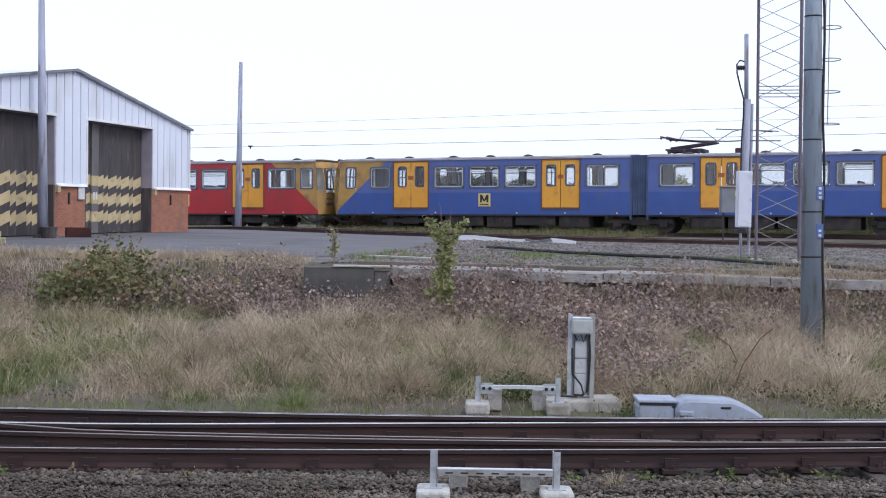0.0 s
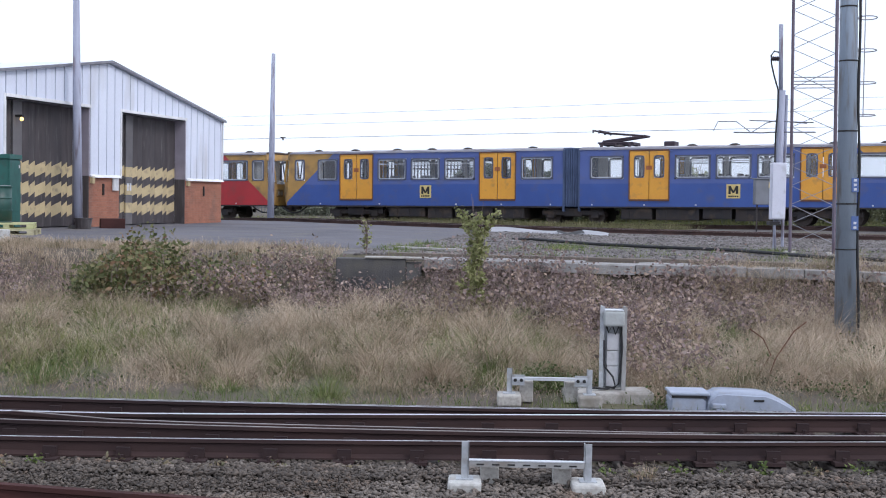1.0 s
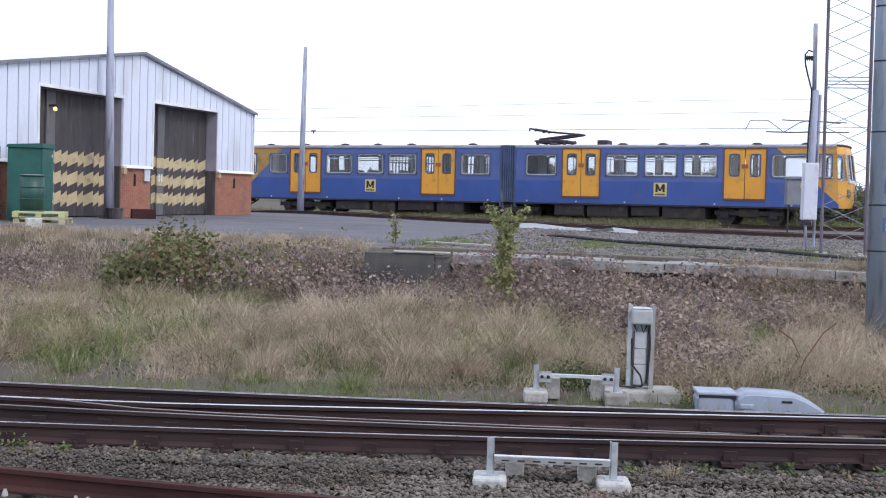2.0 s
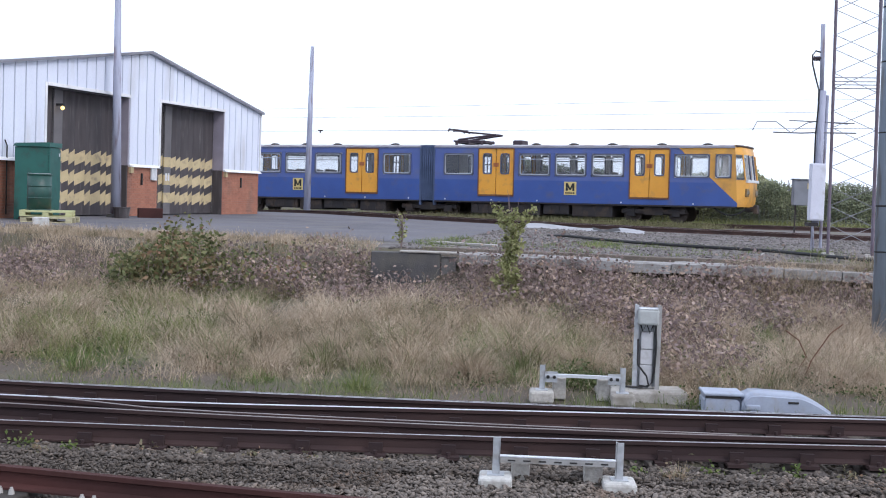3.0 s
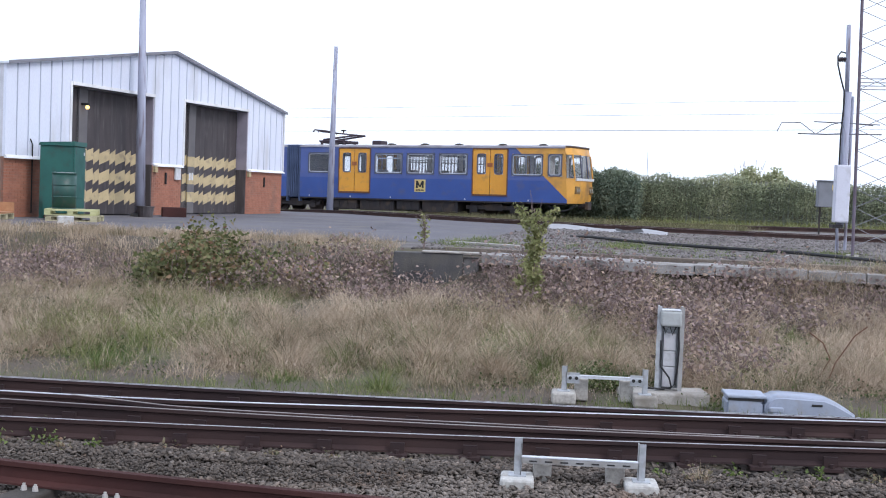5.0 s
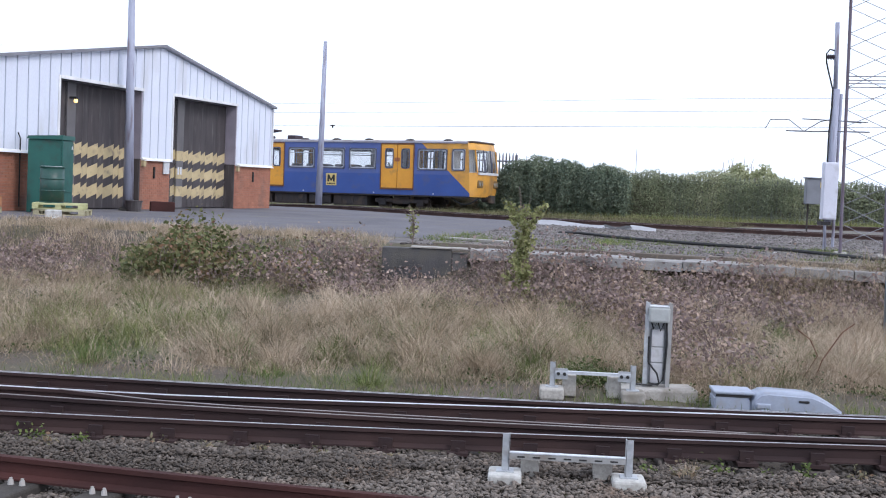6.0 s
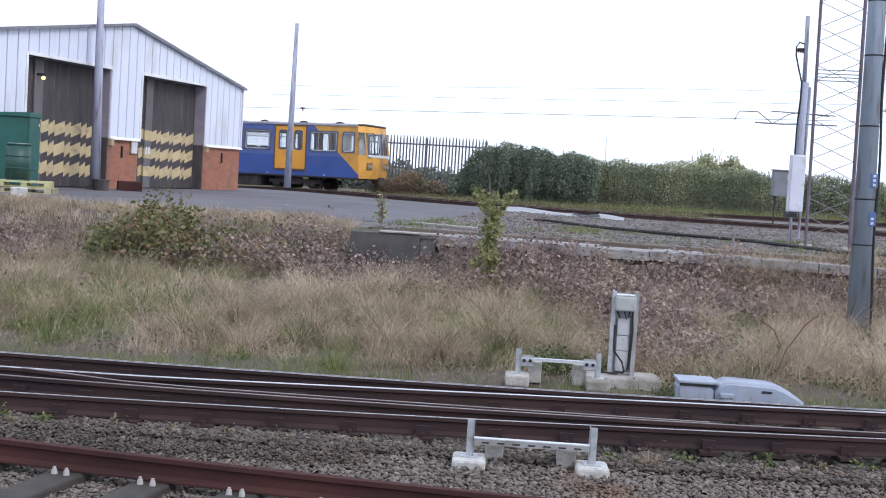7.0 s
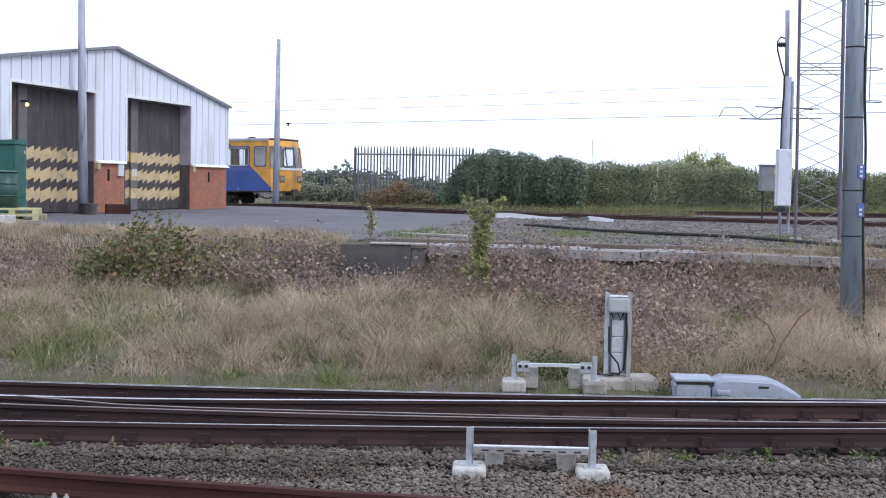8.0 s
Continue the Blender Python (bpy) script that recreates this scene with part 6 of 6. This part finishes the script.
far_verge = np.array([tuple((on_track(float(q)) @ Vector((0, 2.6, 0)))[:2]) for q in np.linspace(-34, 16, 100)])[RNG.integers(0, 100, 16000)] + RNG.normal(0, 0.55, (16000, 2))
tagged(blades("verge_grass", far_verge, 0.4, 0.018, FRESH, 0.9), "long pale green grass between the yard track and the fence", "grass", kind="stuff")
tagged(blades("verge_grass", verge, 0.32, 0.018, VERGE, 0.8), "rough green grass beside the yard track", "grass", kind="stuff")


def bramble(x0, x1, y0, y1, tall, count, material, size, label, seed):
    """A thicket: arching stems under a ragged skin of leaves."""
    rng = np.random.default_rng(seed)
    b = thing("bramble_bush", pose(0, 0, 0), label, "bush", group="brambles on the bank")
    lines, mids = [], []
    arches = int(40 * (x1 - x0))
    for _ in range(arches):
        x, y = rng.uniform(x0, x1), rng.uniform(y0, y1)
        edge = min(1.0, 3.2 * min(x - x0, x1 - x) / (x1 - x0) + 0.35)
        h = tall * edge * rng.uniform(0.25, 1.2)
        a, reach = rng.uniform(0, math.tau), rng.uniform(0.1, 0.5)
        z = ground_z(x, y)
        pts = [(x + math.cos(a) * reach * t, y + math.sin(a) * reach * t, z - 0.05 + h * (math.sin(t * 2.0) / 0.95)) for t in (0, 0.25, 0.5, 0.75, 1.0, 1.2)]
        lines.append((pts, 0.0075))
        mids += pts[1:]
    stems("stem_tangle", lines, M["stem"], b)
    mids = np.array(mids)
    c = mids[rng.integers(0, len(mids), count)] + rng.normal(0, 0.13, (count, 3))
    c[:, 2] = np.maximum(c[:, 2], heights(c[:, :2]) + 0.02)
    tagged(leaves("foliage", c, size, material, b), kind="stuff")
    return b


bramble(-11.5, -7.0, 20.6, 22.8, 0.34, 5200, BRAMBLE, 0.07, "low tangled bramble with purple-brown autumn leaves", 1)
bramble(-6.55, -5.0, 21.0, 22.9, 0.72, 6200, LEAF, 0.09, "tall green bramble bush with a few red leaves", 2)
bramble(-5.4, -2.5, 20.8, 22.9, 0.5, 5600, BRAMBLE, 0.07, "dense purple-brown bramble with dead stems", 3)
bramble(-5.0, -3.6, 20.9, 22.4, 0.55, 1300, LEAF, 0.08, "green bramble shoots among brown bramble", 4)
bramble(-2.6, -1.1, 21.2, 22.0, 0.32, 520, BRAMBLE, 0.07, "thin bramble straggling before the retaining wall", 10)
bramble(-0.95, 1.6, 19.8, 21.9, 0.55, 4300, BRAMBLE, 0.068, "purple-brown bramble beside the retaining wall", 5)
bramble(0.9, 4.6, 18.8, 21.35, 0.48, 6800, BRAMBLE, 0.07, "wide purple-brown bramble thicket on the bank", 6)
bramble(1.55, 2.95, 15.3, 19.4, 0.42, 4200, BRAMBLE, 0.066, "tongue of purple-brown bramble reaching down the bank", 9)
bramble(4.2, 8.5, 19.0, 20.9, 0.36, 2600, BRAMBLE, 0.066, "sparse brown bramble below the kerb", 7)
bramble(8.0, 12.0, 18.4, 20.3, 0.36, 2600, BRAMBLE, 0.066, "sparse brown bramble below the kerb", 8)


def weed(x, y, tall, count, size, material, label):
    """A small rosette or dead dock beside the rail."""
    w = thing("weed", pose(x, y, -0.24), label, "weed", group="weeds beside the rails")
    rng = np.random.default_rng(int(abs(x) * 100) + 3)
    c = np.stack([rng.normal(0, tall * 0.3, count), rng.normal(0, tall * 0.18, count), np.abs(rng.normal(0, tall * 0.38, count))], 1)
    tagged(leaves("foliage", c, size, material, w, 0.0), kind="stuff")
    return w


for x, y, tall, material, label in ((-4.05, 10.45, 0.2, GREEN, "small green weed beside the rail"), (-3.62, 10.42, 0.16, GREEN, "small green weed beside the rail"), (-4.3, 11.0, 0.2, GREEN, "small green weed between the rails"), (-2.9, 11.15, 0.12, GREEN, "small green weed between the rails"), (-2.1, 10.5, 0.12, RUSSET, "brown dead weed beside the rail"), (-0.35, 11.1, 0.13, GREEN, "small green weed between the rails"), (0.25, 11.1, 0.12, GREEN, "small green weed between the rails"), (1.12, 10.5, 0.13, GREEN, "small green weed beside the rail"), (1.4, 10.4, 0.22, RUSSET, "brown dead dock beside the rail"), (-1.0, 10.52, 0.1, RUSSET, "brown dead weed beside the rail"), (2.1, 10.6, 0.12, GREEN, "small green weed beside the rail"), (2.9, 10.65, 0.15, RUSSET, "brown dead weed beside the rail"), (-3.0, 10.5, 0.12, RUSSET, "brown dead weed beside the rail"), (-4.45, 10.35, 0.24, GREEN, "small green weed beside the rail"), (-4.7, 10.3, 0.2, RUSSET, "brown dead weed beside the rail"), (-3.85, 10.3, 0.14, RUSSET, "brown dead weed beside the rail"), (-2.55, 10.45, 0.13, RUSSET, "brown dead weed beside the rail"), (-1.6, 10.5, 0.12, RUSSET, "brown dead weed beside the rail"), (1.75, 10.6, 0.14, GREEN, "small green weed beside the rail"), (2.45, 10.7, 0.16, GREEN, "small green weed beside the rail"), (3.3, 10.8, 0.18, GREEN, "small green weed beside the rail")):
    weed(x, y, tall, 110, 0.04, material, label)
herb = clumped(9000, -9, 7, 14.4, 20.5, 90, 0.22)
herb = np.concatenate([herb, clumped(1800, 0.55, 1.3, 14.5, 15.3, 8, 0.12)])
herb = np.column_stack([herb, heights(herb) + np.abs(RNG.normal(0, 0.09, len(herb)))])
tagged(leaves("low_weeds", herb, 0.042, HERB, None, 0.1), "low dark green leafy weeds among the grass", "weeds", kind="stuff")
dock = clumped(110, 1.33, 1.5, 10.3, 10.45, 4, 0.03)
tagged(blades("dead_dock", dock, 0.24, 0.006, STRAW, 0.8), "dry pale dock stalks beside the rail", "grass", kind="stuff")


def sapling(x, y, tall, wide, count, label):
    s = thing("sapling", pose(x, y, ground_z(x, y)), label, "sapling", group="saplings")
    lines = [([(0, 0, -0.05), (0.02, 0.01, tall * 0.5), (-0.02, 0.0, tall)], 0.013)]
    pts = []
    rng = np.random.default_rng(int(tall * 100))
    for k in range(3):
        a, r = 2.1 * k, 0.1 + 0.05 * k
        lines.append(([(0, 0, tall * 0.7), (math.cos(a) * r * 0.6, 0.05, tall * 0.95), (math.cos(a) * r, 0.05, tall * (1.1 + 0.04 * k))], 0.004))
    for k in range(30):
        z = tall * rng.uniform(0.05, 0.96)
        a = rng.uniform(0, math.tau)
        r = wide * (0.75 + 0.25 * math.cos(7.5 * z / tall)) * rng.uniform(0.3, 1.0)
        e = (math.cos(a) * r, math.sin(a) * r, z + 0.22 * r + 0.1)
        lines.append(([(0, 0, z - 0.06), (e[0] * 0.5, e[1] * 0.5, z + 0.06), e], 0.004))
        for t in np.linspace(0.25, 1.0, 8):
            pts.append((e[0] * t, e[1] * t, z - 0.06 + (e[2] - z + 0.06) * t))
    stems("trunk", lines, M["stem"], s)
    pts = np.array(pts)
    c = pts[rng.integers(0, len(pts), count)] + rng.normal(0, 0.035, (count, 3))
    tagged(leaves("crown", c, 0.07, SAPLING, s), kind="stuff")
    return s


sapling(0.03, 20.6, 1.62, 0.40, 1900, "slender yellow-green leafy sapling growing from the bank")
sapling(-2.0, 23.4, 0.62, 0.2, 90, "thin pale weed above the retaining wall")

for k, (x, y, r) in enumerate(((5.95, 17.6, 0.09), (5.75, 15.9, 0.07), (5.2, 26.4, 0.05), (7.3, 25.9, 0.06), (-9.8, 26.3, 0.12))):
    bm = bmesh.new()
    bmesh.ops.create_icosphere(bm, subdivisions=2, radius=r)
    for q in bm.verts:
        q.co *= 1 + 0.3 * noise.noise(q.co * 9 + Vector((k, 0, 0)))
        q.co.z *= 0.7
    o = tagged(part("rock", bm, M["pale_concrete"]), "small pale broken lump of stone lying in grass", "stone", group="loose pale stones")
    o.matrix_basis = pose(x, y, ground_z(x, y) + r * 0.45)

# dead bare stalks
st = thing("dead_stalk", pose(0, 0, 0), "bare dark arching bramble stalk", "stalk")
stems("stalk", [([(3.55, 15.9, -0.1), (3.72, 15.9, 0.2), (3.62, 15.9, 0.4), (3.45, 15.9, 0.52)], 0.008), ([(3.7, 15.9, -0.1), (3.78, 15.9, 0.15), (4.0, 15.9, 0.5), (4.15, 15.9, 0.62)], 0.008)], M["door_edge"], st)


# hedge of ivy over the fence, shrubs and distance
def thicket(points, tall, deep, count, size, material, label, name="hedge", category="hedge", lumpy=0.3, solid=True, seed=1):
    """A long ragged mass of leaves on stems, over an optional solid core, along a line of (x, y, base, height factor).
    """
    rng = np.random.default_rng(seed)
    t = thing(name, pose(0, 0, 0), label, category)
    p = np.array(points, float)
    k = rng.uniform(0, len(p) - 1.001, count)
    i = k.astype(int)
    f = (k - i)[:, None]
    at = p[i] * (1 - f) + p[i + 1] * f
    wob = np.array([noise.noise((a * 0.9, b * 0.9, seed)) for a, b in at[:, :2]])
    bump2 = np.array([noise.noise((a * 3.1, b * 3.1, seed + 5)) for a, b in at[:, :2]])
    top = tall * at[:, 3] * (1 + lumpy * wob + 0.35 * lumpy * bump2)
    u = rng.uniform(0, 1, count) ** 0.75
    bulge = deep * (0.55 + 0.45 * np.sin(np.clip(u, 0, 1) * 2.6)) * (1 + 0.4 * bump2)
    c = np.stack([at[:, 0] + rng.normal(0, 0.12, count), at[:, 1] - bulge * rng.uniform(0.55, 1.0, count) + 0.2, at[:, 2] + u * top + rng.normal(0, 0.05, count)], 1)
    tagged(leaves("foliage", c, size, material, t, 0.9), kind="stuff")
    lines = []
    for _ in range(int(len(p) * 14)):
        q = at[rng.integers(0, count)]
        h = tall * q[3] * rng.uniform(0.6, 1.08)
        lines.append(([(q[0], q[1], q[2]), (q[0] + rng.normal(0, 0.1), q[1] - 0.1, q[2] + h * 0.5), (q[0] + rng.normal(0, 0.2), q[1] - 0.1, q[2] + h)], 0.014))
    stems("stem_tangle", lines, M["stem"], t)
    # Solid slab behind the leaves keeps the gaps between them dark.
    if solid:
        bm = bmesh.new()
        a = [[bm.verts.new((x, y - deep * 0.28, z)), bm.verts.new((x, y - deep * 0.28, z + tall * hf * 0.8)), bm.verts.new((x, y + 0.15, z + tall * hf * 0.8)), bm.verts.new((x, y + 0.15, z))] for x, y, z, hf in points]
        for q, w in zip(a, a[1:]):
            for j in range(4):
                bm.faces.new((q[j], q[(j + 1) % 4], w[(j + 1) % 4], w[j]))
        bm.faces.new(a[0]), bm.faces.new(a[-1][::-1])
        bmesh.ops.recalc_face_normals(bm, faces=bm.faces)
        part("core", bm, M["solid_core"], t)
    return t


M["solid_core"] = mat("core_fill", (0.14, 0.14, 0.09), (0.19, 0.17, 0.125), 3, 0.95, bump=0.05, fine=12)
line = [(-0.2 + 1.25 * k, 59.9 - 0.47 * k, 0.95 + 0.008 * k, 1.0 - 0.0185 * k) for k in range(22)]
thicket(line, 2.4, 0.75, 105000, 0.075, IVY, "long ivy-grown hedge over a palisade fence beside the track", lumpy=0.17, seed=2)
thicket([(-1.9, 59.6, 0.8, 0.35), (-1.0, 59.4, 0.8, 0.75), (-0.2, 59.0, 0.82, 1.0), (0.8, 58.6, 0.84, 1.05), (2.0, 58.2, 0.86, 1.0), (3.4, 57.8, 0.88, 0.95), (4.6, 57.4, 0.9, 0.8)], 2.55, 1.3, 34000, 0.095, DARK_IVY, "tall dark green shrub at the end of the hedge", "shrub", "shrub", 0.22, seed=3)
thicket([(-5.6, 60.6, 0.7, 0.7), (-4.6, 60.4, 0.72, 1.0), (-3.6, 60.0, 0.74, 1.0), (-2.6, 59.8, 0.76, 0.85), (-1.8, 59.6, 0.78, 0.7)], 1.15, 1.2, 11000, 0.09, RUSSET, "low russet scrub before the palisade fence", "shrub", "shrub", 0.5, False, seed=4)
thicket([(-14, 88, 0.5, 0.8), (-11, 87, 0.55, 1.0), (-8.5, 86, 0.6, 1.0), (-6, 85, 0.65, 0.9)], 1.35, 1.5, 8000, 0.17, SCRUB, "grey-green scrub in front of the far fence", "shrub", "shrub", 0.4, False, seed=5)
thicket([(10.6, 74, 0.9, 0.8), (11.7, 74, 0.9, 1.08), (12.6, 74, 0.9, 1.12), (13.6, 74, 0.9, 0.98), (14.8, 74, 0.9, 0.75)], 3.05, 1.6, 9500, 0.17, HAZY, "pale yellow-green tree top beyond the hedge", "tree", "tree", 0.3, False, seed=6)
thicket([(-60 + 9 * k, 150 + 6 * math.sin(k), 0.8, 0.8 + 0.3 * math.sin(1.7 * k)) for k in range(20)], 2.6, 4.0, 16000, 0.55, DARK_IVY, "distant line of dark trees beyond the yard", "tree_line", "trees", 0.5, seed=7)


# greener grass low on the bank towards the shed, and a few lush patches
lush = np.concatenate([clumped(3600, -7.2, -4.6, 15.9, 18.2, 18, (0.3, 0.22)), clumped(1400, -6.8, -4.8, 19.2, 20.4, 9, (0.3, 0.2)),
                       clumped(1100, -1.9, 0.2, 16.4, 19.0, 9, (0.2, 0.18))])
tagged(blades("green_grass", lush, 0.38, 0.0075, FRESH, 1.5), "longer fresh green grass growing through the dry tufts", "grass", kind="stuff")


# ---- what moves: the two coupled cars roll along the yard track, slowing a little ----
def motions():
    steps = [0.5 * k for k in range(17)]
    walk(blue_car, [(t, on_track(1.5 - 4.25 * t + 0.0205 * t * t)) for t in steps])
    walk(red_car, [(t, on_track(1.5 - 28.3 - 4.25 * t + 0.0205 * t * t)) for t in steps])


motions()
